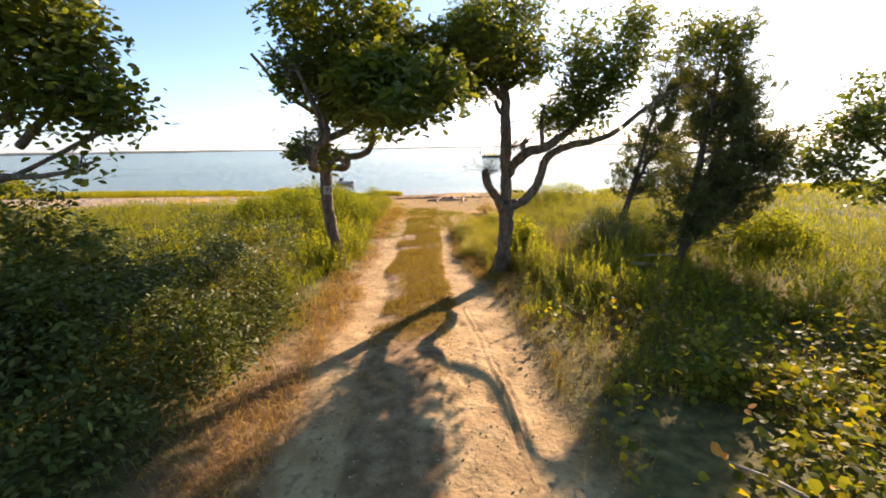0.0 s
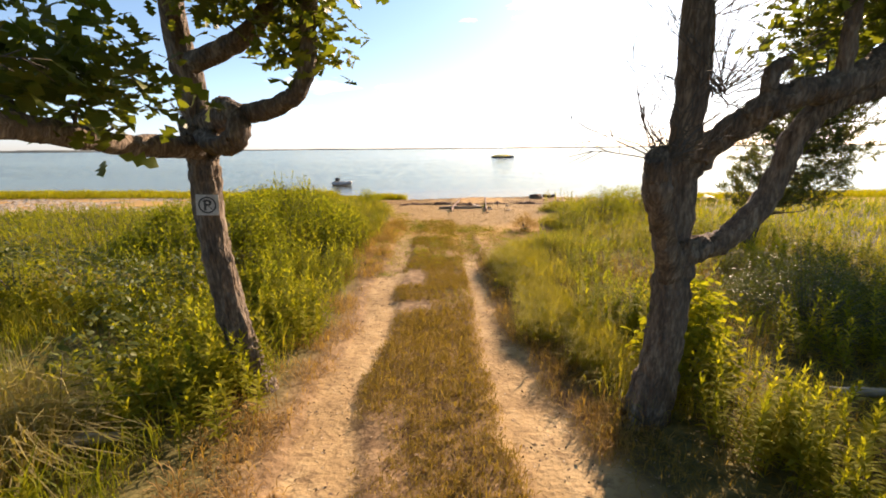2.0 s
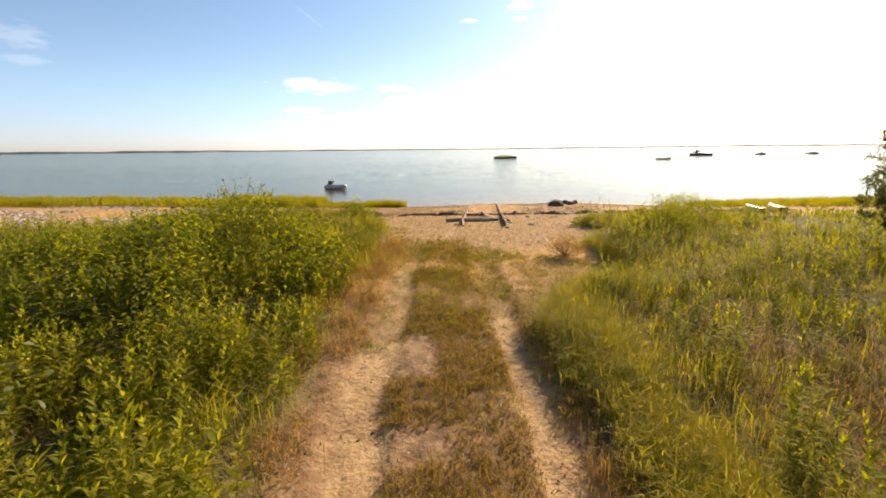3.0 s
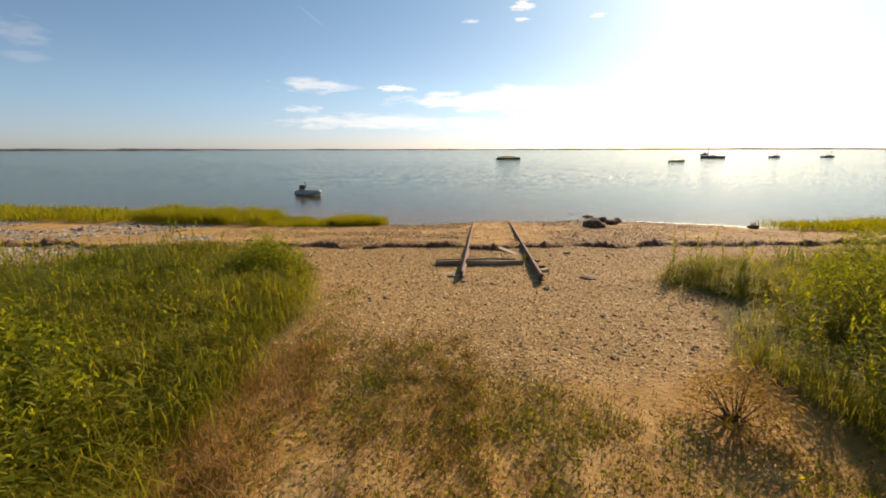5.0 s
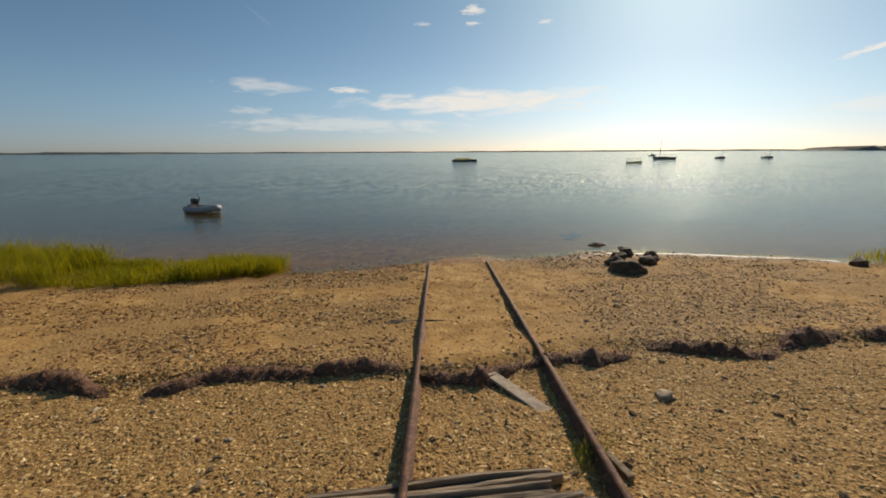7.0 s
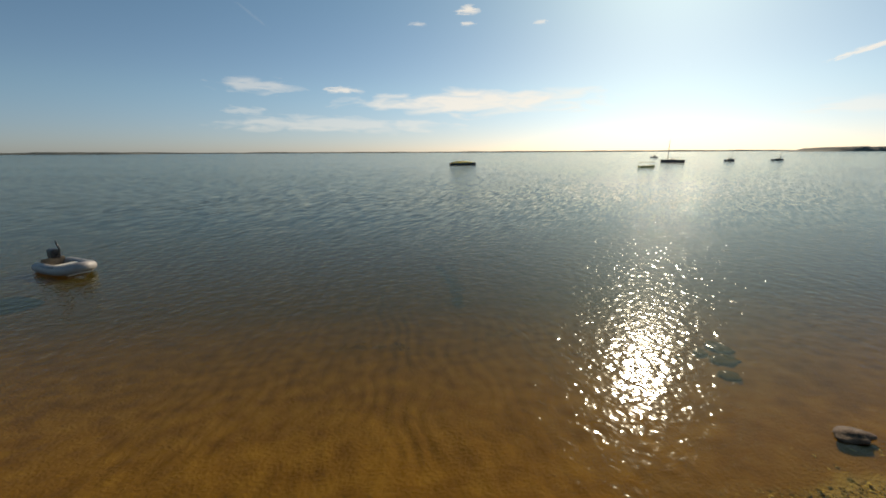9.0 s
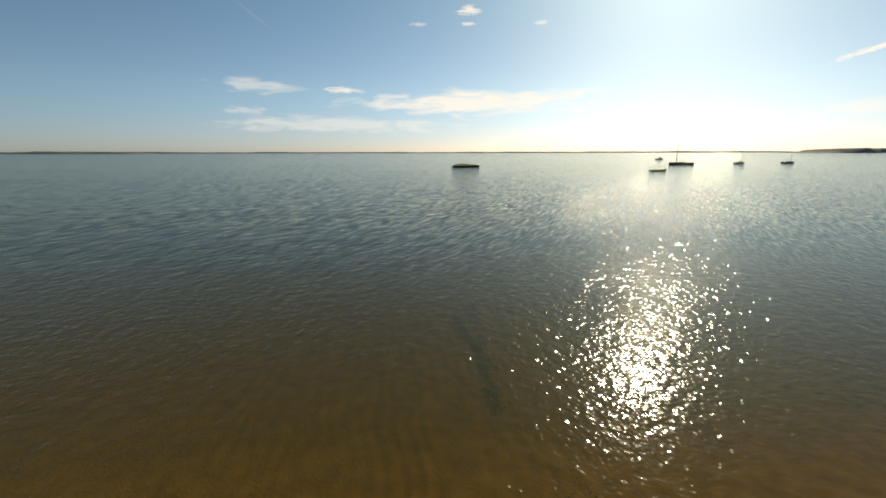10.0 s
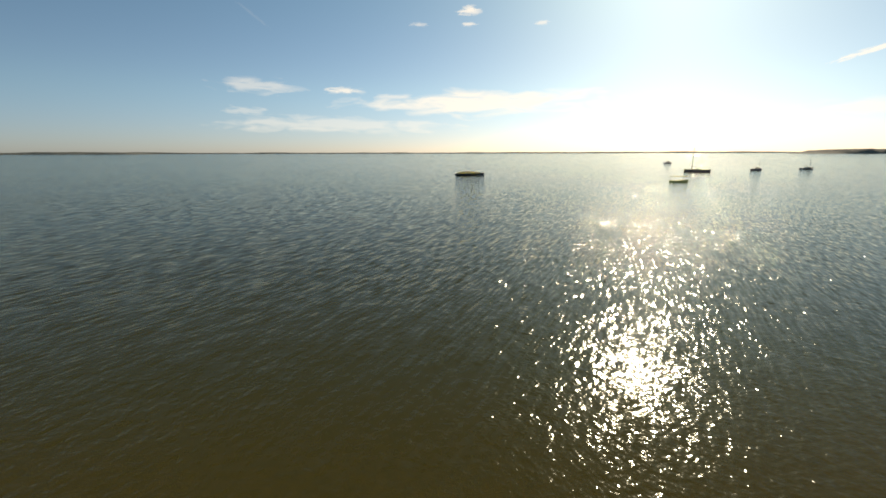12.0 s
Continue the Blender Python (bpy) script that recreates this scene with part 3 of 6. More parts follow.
def shore_strip(name, y, x0, x1, height, label, seed, colour):
    """A low wooded shore on the horizon: a ridge with an uneven top and a sloping front."""
    n = 260
    xs = np.linspace(x0, x1, n)
    h = height * (0.35 + 0.5 * patch(xs, 0 * xs, (x1 - x0) / 9, seed) + 0.35 * patch(xs, 0 * xs, (x1 - x0) / 60, seed + 1))
    h *= ramp01(xs, x0, x0 + (x1 - x0) * 0.08) * (1 - ramp01(xs, x1 - (x1 - x0) * 0.05, x1))
    V = np.concatenate([np.stack([xs, 0 * xs + y - 25, 0 * xs - 1], -1), np.stack([xs, 0 * xs + y, h], -1), np.stack([xs, 0 * xs + y + 160, h * 0.9], -1)])
    k = np.arange(n - 1)
    F = np.concatenate([np.stack(c, -1) for o in (0, n) for c in ((k + o, k + o + 1, k + o + n + 1), (k + o, k + o + n + 1, k + o + n))])
    return tagged(new(name, tri_mesh(name, V, F, colour)), label, "far shore", "", "structure")


# woods paled to grey-green: the haze of distance is put into the colour
HAZY_WOOD = mat("hazy_woods", [(0.1, 0.115, 0.1), (0.16, 0.17, 0.135)], 0.02, 0.95, 0)
shore_strip("backdrop_shore", 3300, -4400, 4000, 13, "low wooded shore far across the bay", 21, HAZY_WOOD)
shore_strip("backdrop_shore_west", 2300, -3300, -1180, 13, "low wooded spit across the bay", 27, HAZY_WOOD)
shore_strip("backdrop_shore_east", 1500, 1590, 3700, 19, "wooded point across the bay", 31, HAZY_WOOD)


def cloud(x, z, half_w, half_h, seed, thick=1.0, roll=0.0):
    """A thin far cloud: an uneven sheet with a noise-eaten outline."""
    m = bpy.data.materials.new("cloud")
    m.use_nodes = True
    t = m.node_tree
    n, link = t.nodes, t.links.new
    n.remove(n["Principled BSDF"])
    tc = n.new("ShaderNodeTexCoord")
    mp = n.new("ShaderNodeMapping")
    mp.inputs["Location"].default_value = (seed * 3.1, seed * 1.7, 0)
    mp.inputs["Scale"].default_value = (0.9 * max(1.0, half_w / half_h / 3.5), 1.2, 1)
    link(tc.outputs["Object"], mp.inputs["Vector"])
    tex = n.new("ShaderNodeTexNoise")
    tex.inputs["Scale"].default_value, tex.inputs["Detail"].default_value, tex.inputs["Distortion"].default_value = 1.7, 9.0, 0.7
    link(mp.outputs["Vector"], tex.inputs["Vector"])
    ln = n.new("ShaderNodeVectorMath")
    ln.operation = "LENGTH"
    link(tc.outputs["Object"], ln.inputs[0])
    a = n.new("ShaderNodeMath")
    a.operation = "MULTIPLY_ADD"
    a.inputs[1].default_value, a.inputs[2].default_value = -0.62, 0.17
    link(ln.outputs["Value"], a.inputs[0])
    s = n.new("ShaderNodeMath")
    s.operation = "ADD"
    link(a.outputs["Value"], s.inputs[0])
    link(tex.outputs["Fac"], s.inputs[1])
    r = n.new("ShaderNodeMapRange")
    r.inputs["From Min"].default_value, r.inputs["From Max"].default_value, r.inputs["To Max"].default_value = 0.2, 0.52, 0.72 * thick
    link(s.outputs["Value"], r.inputs["Value"])
    # the sheet emits a flat cream that takes the place of sunlight on it
    em, tr, mx = n.new("ShaderNodeEmission"), n.new("ShaderNodeBsdfTransparent"), n.new("ShaderNodeMixShader")
    em.inputs["Color"].default_value, em.inputs["Strength"].default_value = (1.0, 0.95, 0.85, 1), CLOUD_GLOW
    link(r.outputs["Result"], mx.inputs["Fac"])
    link(tr.outputs["BSDF"], mx.inputs[1])
    link(em.outputs["Emission"], mx.inputs[2])
    link(mx.outputs["Shader"], n["Material Output"].inputs["Surface"])
    k = 9
    u, v = np.meshgrid(np.linspace(-1, 1, k), np.linspace(-1, 1, k))
    V = np.stack([u.ravel(), v.ravel(), 0.04 * np.sin(u.ravel() * 3 + seed)], -1)
    j, i = np.meshgrid(np.arange(k - 1), np.arange(k - 1), indexing="ij")
    qd = np.stack([j * k + i, j * k + i + 1, (j + 1) * k + i + 1, (j + 1) * k + i], -1).reshape(-1, 4)
    ob = new("cloud", tri_mesh("cloud", V, np.concatenate([qd[:, [0, 1, 2]], qd[:, [0, 2, 3]]]), m))
    f = 3900 / math.hypot(x, 3900)
    ob.matrix_basis = Matrix.LocRotScale((x * f, 3900 * f, z * f), (Matrix.Rotation(-math.atan2(x, 3900), 3, "Z") @ Matrix.Rotation(radians(90), 3, "X") @ Matrix.Rotation(radians(roll), 3, "Z")).to_quaternion(), (half_w * f, half_h * f, 50))
    ob.visible_shadow = False
    return tagged(ob, "thin white summer cloud low over the bay", "cloud", "clouds over the bay", "structure")


CLOUD_GLOW = 1.15
CLOUDS = [(-1098, 550, 330, 90, 0.48), (-1208, 351, 190, 43, 0.35), (-399, 519, 173, 37, 0.9), (794, 436, 1195, 143, 1.0), (674, 1164, 109, 49, 1.0), (665, 1063, 71, 27, 0.8),
          (250, 1046, 80, 21, 0.5), (1306, 1095, 68, 25, 0.7), (-447, 236, 1095, 89, 0.45), (4736, 448, 653, 122, 0.5), (-3529, 962, 213, 142, 0.11), (-3573, 784, 213, 71, 0.09)]
for k, (x, z, w, h, th) in enumerate(CLOUDS):
    cloud(x, z, w * 1.3, h * 1.1, k + 1, th)
# a faint slanting contrail, made from the same sheet as the clouds
cloud(-1075, 1080, 210, 20, 21, 0.06, -36)
cloud(4650, 985, 560, 42, 9, 1.0, 15)


# ---------------------------------------------------------------- pebble beach
def scatter(n, x0, x1, y0, y1, keep):
    """Random places where keep(x, y), a chance from 0 to 1, lets them stand."""
    x, y = rng.uniform(x0, x1, n), rng.uniform(y0, y1, n)
    ok = rng.random(n) < keep(x, y)
    x, y = x[ok], y[ok]
    return np.stack([x, y, land(x, y)], -1)


def on_beach(x, y):
    clear = (1 - ramp01(edge_left(y) + 0.2 - x, 0, 0.3)) * (1 - ramp01(x - edge_right(y) + 0.2, 0, 0.3))
    left_, right_ = 0.5 + 0.0965 * (y - 24.6), 2.13 + 0.0968 * (y - 24.4)
    side = np.maximum(ramp01(left_ - x, 0.0, 0.35), ramp01(x - right_, 0.7, 1.7)) * (0.12 + 0.88 * ramp01(0.6 * patch(x, y * 1.7, 1.6, 10) + 0.4 * patch(x, y * 1.7, 0.6, 82), 0.34, 0.56))
    low = np.where(y < 28.7, 1.0, np.maximum(side, 0.12 + 0.25 * ramp01(right_ - x, 0, 0.3) * ramp01(x - right_ + 0.35, 0, 0.1)))
    return clear * ramp01(y + 1.6 * patch(x, y, 1.1, 12), 20.8, 22.3) * low * (1 - ramp01(y - shore(x), 0.2, 1.6))


PEB_V = np.array([[1, 0.1, 0], [0.15, 1, 0.1], [-1, -0.1, 0.1], [-0.1, -1, 0], [0.2, 0.1, 1], [-0.25, 0.3, 0.75]]) * 0.85
PEB_F = np.array([[0, 1, 4], [1, 5, 4], [1, 2, 5], [2, 3, 5], [3, 4, 5], [3, 0, 4]])


def pebbles(pts, lo, hi, thick=0.48):
    N = len(pts)
    s = rng.uniform(0, 1, N) ** 2 * (hi - lo) + lo
    R = turn_axis(rng.normal(size=(N, 3)) * (1, 1, 0.25), np.array([0, 0, 1.0]) + rng.normal(0, 0.25, (N, 3)))
    R = R * np.stack([rng.uniform(0.7, 1, N), rng.uniform(0.9, 1.5, N), rng.uniform(0.6, 1.35, N) * thick], -1)[:, None, :]
    return instance(PEB_V, PEB_F, pts + np.stack([0 * s, 0 * s, s * 0.02], -1), R, s)


near_p = np.concatenate([scatter(100000, -4.5, 6.5, 20.5, 29.2, on_beach), scatter(12000, -12, -4.5, 26, 29.2, on_beach), scatter(10000, 6.5, 13, 26, 29.2, on_beach)])
low_p = np.concatenate([scatter(26000, -12, 15, 28.6, 37.5, on_beach), scatter(130000, -9, 13, 28.6, 36.8, lambda x, y: on_beach(x, y) * np.interp(x, [-9, -3, 7, 13], [0.15, 1, 1, 0.15]))])
V, F = pebbles(near_p, 0.008, 0.034, 0.45)
stuff("beach_pebbles", V, F, PEBBLE, "tan and cream pebbles and shell bits on the sand", "pebbles")
V, F = pebbles(low_p, 0.01, 0.046, 0.38)
stuff("shore_shingle", V, F, SHINGLE, "brown shingle in patches on the lower beach", "pebbles")

# small clods and crumbs on the track
trk = scatter(6000, -1.8, 2.1, 0.5, 21, lambda x, y: 0.6 + 0 * x)
V, F = pebbles(trk, 0.006, 0.02)
stuff("track_crumbs", V, F, PALESTONE, "small stones and sand crumbs on the track", "stones")


# ---------------------------------------------------------------- grass and plants
def mound(x, y):
    """Height of the tall shrub mound beside the track."""
    r = ((x + 5.5) / 3.3) ** 2 + ((y - 17.4) / 4.0) ** 2 + 0.6 * (patch(x, y, 1.5, 51) - 0.5)
    return 1.5 * np.clip(1 - r, 0, 1) ** 0.55


def in_left(x, y):
    return ramp01(edge_left(y) + 0.15 * (patch(x, y, 0.7, 14) - 0.3) * 4 - x, 0, 0.35)


def in_right(x, y):
    return ramp01(x - edge_right(y) + 0.15 * (patch(x, y, 0.7, 15) - 0.3) * 4, 0, 0.35)


def tufts(pts, per, spread, lo, hi, width, lean=0.35, droop=0.4):
    """Grass blades in tufts round the given roots."""
    N = len(pts)
    P = np.repeat(pts, per, 0)
    P = P + np.concatenate([rng.normal(0, spread, (N * per, 2)), np.zeros((N * per, 1))], 1)
    size = np.repeat(rng.uniform(0.65, 1.0, N) * (0.72 + 0.5 * patch(pts[:, 0], pts[:, 1], 0.7, 81)), per)
    L = rng.uniform(lo, hi, N * per) * size
    return blades(P, L, rng.uniform(0.6, 1.2, N * per) * width, np.abs(rng.normal(0, lean, N * per)), None, droop)


def grass(name, material, label, sets):
    V, F = join([tufts(*s) for s in sets])
    return stuff(name, V, F, material, label, "grass")


mid_strip = lambda x, y: ((x > rut_left(y) + 0.3) & (x < rut_right(y) - rut_right_half(y) + 0.05)) * ramp01(patch(x, y, 0.8, 16), 0.2, 0.5) * (0.12 * ramp01(patch(x, y, 0.5, 64), 0.5, 0.7) + ramp01(y, 3.8, 5.4)) * (1 - 0.5 * ramp01(y, 14.5, 16.5)) * (1 - ramp01(y, 20.5, 22.5))
verge_l = lambda x, y: (0.15 + 0.85 * ramp01(patch(x, y, 0.55, 55), 0.35, 0.6)) * ((x > edge_left(y) - 0.35) & (x < rut_left(y) - 0.3)) * (1 - ramp01(y, 21, 23))
verge_r = lambda x, y: (0.15 + 0.85 * ramp01(patch(x, y, 0.55, 56), 0.35, 0.6)) * ((x < edge_right(y) + 0.3) & (x > rut_right(y) + rut_right_half(y) - 0.05)) * (1 - ramp01(y, 19, 20.5))
apron = lambda x, y: ((x > -1.9) & (x < edge_right(y))) * (0.42 + 0.58 * ramp01(patch(x * 1.4, y * 0.7, 0.5, 17), 0.35, 0.65)) * ramp01(y, 14.5, 16.5) * (1 - ramp01(y + 0.45 * x, 20.3, 21.7)) * (1 - 0.8 * np.exp(-((x + 1.15) / 0.4) ** 2 - ((y - 18.6) / 1.3) ** 2))
apron_l = lambda x, y: ramp01(patch(x, y, 0.6, 18), 0.35, 0.6) * (np.abs(x - edge_left(y) - 0.3) < 0.7) * (y < 25)

grass("track_grass", GRASS_DRY, "short dry olive and tan grass between the wheel ruts", [
    (scatter(17000, -1.0, 1.2, 2.5, 22.5, mid_strip), 11, 0.04, 0.04, 0.15, 0.009, 0.8),
    (scatter(13000, -2.0, 4.3, 14.5, 23, apron), 9, 0.07, 0.03, 0.10, 0.009, 1.1),
    (scatter(2200, 1.0, 2.4, 1, 16.5, verge_r), 9, 0.06, 0.08, 0.28, 0.007, 0.7)])
grass("track_grass_green", GRASS_GREEN, "short green grass along the track and on the gravel", [
    (scatter(2600, -1.0, 1.2, 6, 22, lambda x, y: mid_strip(x, y) * ramp01(patch(x, y, 1.3, 19), 0.45, 0.7)), 8, 0.03, 0.04, 0.13, 0.006, 0.6),
    (scatter(8000, -2.2, 4.3, 14.5, 24, lambda x, y: np.maximum(apron(x, y) * (0.25 + 0.75 * ramp01(patch(x, y, 0.45, 70), 0.4, 0.65)), 0.6 * apron_l(x, y))), 9, 0.05, 0.04, 0.14, 0.009, 0.8)])
grass("verge_grass", GRASS_RUST, "reddish-brown dead grass along the edge of the track", [
    (scatter(6500, -3.2, -1.2, 0, 23, verge_l), 12, 0.07, 0.08, 0.36, 0.010, 1.1, 0.5),
    (scatter(2000, 1.0, 2.2, 8, 15.5, verge_r), 10, 0.07, 0.1, 0.36, 0.007, 0.7, 0.5)])

in_any_l = lambda x, y: in_left(x, y) * (1 - ramp01(y - np.interp(x, [-40, -20, -12, -8], [22.5, 23.2, 24.4, 26.6]), 0, 0.8))
in_any_r = lambda x, y: in_right(x, y) * (1 - ramp01(y - 0.02 * x, 26.2, 27.6))
far_p = scatter(26000, -42, -8, 24.0, 36, lambda x, y: (1 - in_any_l(x, y)) * ramp01(patch(x, y * 2, 2.5, 65), 0.3, 0.55))
V, F = pebbles(far_p, 0.05, 0.12, 0.3)
stuff("far_shingle", V, F, GREYSTONE, "grey-brown stony patches on the beach beyond the grass", "pebbles")

near_l = lambda x, y: in_any_l(x, y) * (mound(x, y) < 0.2) * ramp01(np.hypot(x + 3.75, y - 7.6), 0.5, 0.9) * ramp01(np.hypot((x + 6.6) * 0.6, y - 12.2), 0.4, 0.8)
under_cedar = lambda x, y: np.exp(-(((x - 7.6) * 0.833 - (y - 8.7) * 0.553) / 1.7) ** 2) * ramp01((x - 7.6) * -0.553 - (y - 8.7) * 0.833, -1.2, 0.2)
open_ = lambda x, y: 1 - 0.9 * np.exp(-(((x - 4.3) / 1.5) ** 2) - ((y - 13.8) / 3.2) ** 2)
grass("meadow_grass", GRASS_GREEN, "knee-high green grass beside the track", [
    (scatter(3300, -8, -1.6, 1.5, 27, lambda x, y: near_l(x, y) * (0.08 + 0.92 * ramp01(patch(x, y, 1.1, 22), 0.45, 0.65))), 12, 0.09, 0.28, 0.85, 0.011, 0.3, 0.5),
    (scatter(2600, 1.2, 9, 3, 27, lambda x, y: in_any_r(x, y) * open_(x, y) * (1 - 0.85 * under_cedar(x, y)) * ramp01(patch(x, y, 1.6, 23), 0.45, 0.6)), 12, 0.09, 0.3, 0.75, 0.011, 0.3, 0.5),
    (scatter(2600, -7.5, -1.9, 17.5, 26.8, lambda x, y: in_any_l(x, y) * (0.3 + 0.7 * ramp01(patch(x, y, 1.0, 83), 0.3, 0.6))), 15, 0.12, 0.5, 1.15, 0.011, 0.45, 0.9),
    (scatter(6500, -42, -8, -6, 27, in_any_l), 7, 0.3, 0.22, 0.45, 0.035, 0.3, 0.5),
    (scatter(5600, 8, 46, -6, 29, in_any_r), 7, 0.3, 0.3, 0.65, 0.04, 0.3, 0.5)])
grass("gold_grass", GRASS_GOLD, "yellow-green seeding grass on the bank beside the track", [
    (scatter(5200, 1.1, 4.2, 8.5, 21, lambda x, y: in_any_r(x, y) * np.exp(-np.clip(x - edge_right(y) - 0.4, 0, 9) / 0.8) * (0.3 + 0.7 * ramp01(patch(x, y, 0.9, 52), 0.3, 0.6))), 20, 0.1, 0.2, 0.66, 0.0065, 0.4, 0.7),
    (scatter(3000, 1.5, 12, 8, 27.2, lambda x, y: in_any_r(x, y) * open_(x, y) * ramp01(patch(x, y, 1.3, 24), 0.42, 0.62)), 16, 0.1, 0.2, 0.55, 0.0075, 0.45, 0.6),
    (scatter(1500, -9, -1.7, 9, 27, lambda x, y: near_l(x, y) * ramp01(patch(x, y, 1.3, 25), 0.5, 0.65)), 12, 0.1, 0.35, 0.8, 0.010, 0.3, 0.5),
    (scatter(2600, 9, 45, 8, 28.5, in_any_r), 9, 0.2, 0.3, 0.6, 0.022, 0.35, 0.5),
    (scatter(2000, -40, -8, 8, 27, in_any_l), 9, 0.2, 0.2, 0.42, 0.022, 0.35, 0.5)])
shore_bank = lambda x, y: in_any_r(x, y) * (0.25 + 0.75 * ramp01(patch(x, y, 1.0, 57), 0.3, 0.55))
grass("bank_grass", GRASS_GOLD, "thick yellow-green grass on the bank above the beach", [
    (scatter(3600, 2.2, 9, 16.5, 27.2, shore_bank), 18, 0.1, 0.18, 0.5, 0.0085, 0.6, 0.85),
    (scatter(420, 4.5, 6.4, 23.2, 25.2, in_any_r), 20, 0.12, 0.18, 0.5, 0.0085, 0.7, 0.8),
    (scatter(2600, 1.3, 2.2, 9.5, 18, in_any_r), 20, 0.08, 0.3, 0.75, 0.007, 0.4, 0.7),
    (scatter(3200, -6.0, -1.9, 17.5, 27, in_any_l), 16, 0.12, 0.45, 1.15, 0.011, 0.5, 1.0)])
grass("litter_grass", GRASS_DRY, "dead grass and litter under the weeds", [
    (scatter(3600, 1.5, 8, 2, 14, in_any_r), 9, 0.1, 0.12, 0.42, 0.008, 0.8, 0.6),
    (scatter(2600, 3, 12, 12, 26, in_any_r), 8, 0.1, 0.12, 0.4, 0.009, 0.8, 0.6),
    (scatter(2600, 2.6, 7.5, 10.5, 17.5, lambda x, y: in_any_r(x, y) * (1 - open_(x, y))), 10, 0.1, 0.1, 0.34, 0.009, 0.8, 0.6),
    (scatter(2600, -8, -1.8, 2, 26, in_any_l), 8, 0.1, 0.12, 0.4, 0.008, 0.8, 0.6)])


def marsh_l(x, y):
    front = np.interp(x, [-60, -30, -15, -12, -9, -6, -4, -2.6], [36, 35.2, 34.7, 34.6, 34.2, 33.9, 34.6, 35.3])
    depth = np.interp(x, [-60, -30, -12, -6, -3.2, -2.5], [7, 5.5, 3.0, 2.3, 1.2, 0.5])
    return (x < -2.55) * (y > front) * (y < front + depth + 0.5 * patch(x, y, 1.2, 26))


def marsh_r(x, y):
    front = np.interp(x, [13.6, 15, 17, 22, 60], [34.0, 32.6, 31.8, 31.5, 31])
    return (x > 13.7) * (y > front) * (y < front + np.interp(x, [13.7, 15, 20, 60], [0.3, 1.8, 3.5, 6]))


grass("marsh_grass", MARSH, "dense yellow-green salt-marsh grass at the water's edge", [
    (scatter(2400, -5.0, -2.4, 33, 40, marsh_l), 14, 0.09, 0.3, 0.62, 0.012, 0.3, 0.4),
    (scatter(3600, -8.2, -4.6, 33, 40, lambda x, y: marsh_l(x, y) * (0.25 + 0.75 * ramp01(patch(x, y, 1.1, 50), 0.3, 0.55))), 12, 0.09, 0.14, 0.4, 0.012, 0.3, 0.4),
    (scatter(4600, -14, -7.6, 33, 40, lambda x, y: marsh_l(x, y) * (0.25 + 0.75 * ramp01(patch(x, y, 1.1, 50), 0.3, 0.55))), 12, 0.09, 0.45, 0.95, 0.012, 0.22, 0.35),
    (scatter(11000, -60, -14, 34, 45, marsh_l), 9, 0.2, 0.4, 0.75, 0.03, 0.2, 0.3),
    (scatter(9000, 13.5, 50, 31, 38, marsh_r), 9, 0.14, 0.3, 0.62, 0.022, 0.2, 0.3)])

# dark weed on the sandy bottom: a broken arc inshore and a narrow band running out
bed = np.concatenate([scatter(700, -0.6, 4.2, 40.9, 42.9, lambda x, y: np.exp(-((y - np.interp(x, [0.3, 1.1, 1.7, 2.2, 2.9, 3.4], [42.05, 41.95, 41.5, 41.3, 41.65, 42.2])) / 0.16) ** 2) * ramp01(patch(x, y, 0.35, 90), 0.45, 0.7)),
                      scatter(2600, 2.7, 3.6, 44.6, 50.5, lambda x, y: np.exp(-((x - 3.1 - 0.12 * np.sin(y * 1.1)) / 0.12) ** 2) * (0.4 + 0.6 * ramp01(patch(x, y, 0.5, 91), 0.35, 0.6)))])
grass("seabed_weed", WRACK, "dark seaweed in patches and a narrow band on the sandy bottom", [(bed, 10, 0.06, 0.03, 0.11, 0.016, 1.0, 0.6)])

# grey seeding tussocks
tus = np.array([(-3.75, 7.9), (-4.05, 8.15), (-3.45, 7.7), (-6.3, 12.5), (-6.9, 12.8), (-5.7, 12.7), (-7.4, 12.4), (-3.4, 5.2)])
for x, y in tus:
    p = np.array([[x, y, float(land(x, y))]])
    V, F = tufts(p, 520, 0.15, 0.85, 1.45, 0.011, 0.5, 0.75)
    tussock = new("grass_tussock", tri_mesh("grass_tussock", V - p, F, GRASS_GREY))
    tussock.location = p[0]
    tagged(tussock, "grey-tan seeding grass tussock among the weeds", "grass tussock", "grey tussocks in the meadow")
# small green tufts at the rail and on the gravel
pieces = []
for x, y, n, h in ((2.28, 26.75, 120, 0.28), (-0.75, 20.6, 260, 0.22), (-0.2, 21.3, 160, 0.2), (2.6, 27.0, 60, 0.08)):
    pieces.append(tufts(np.array([[x, y, float(land(x, y))]]), n, 0.09, 0.3 * h, h, 0.008, 0.5, 0.5))
V, F = join(pieces)
stuff("beach_grass", V, F, GRASS_GREEN, "small green grass tufts growing in the gravel", "grass")

# leaf shapes: along +y, in the x-y plane, slightly folded
LANCE_V = np.array([[0, 0, 0], [0.1, 0.42, 0.05], [-0.1, 0.48, 0.05], [0, 1, -0.14]])
LANCE_F = np.array([[0, 1, 2], [2, 1, 3]])
OVAL_V = np.array([[0, 0, 0], [0.2, 0.35, 0.05], [0.2, 0.7, 0.04], [0, 1, -0.05], [-0.2, 0.7, 0.04], [-0.2, 0.35, 0.05]])
OVAL_F = np.array([[0, 1, 5], [1, 2, 4], [1, 4, 5], [2, 3, 4]])
half = [(0.2, 0.26), (0.09, 0.38), (0.33, 0.54), (0.13, 0.64), (0.25, 0.82)]
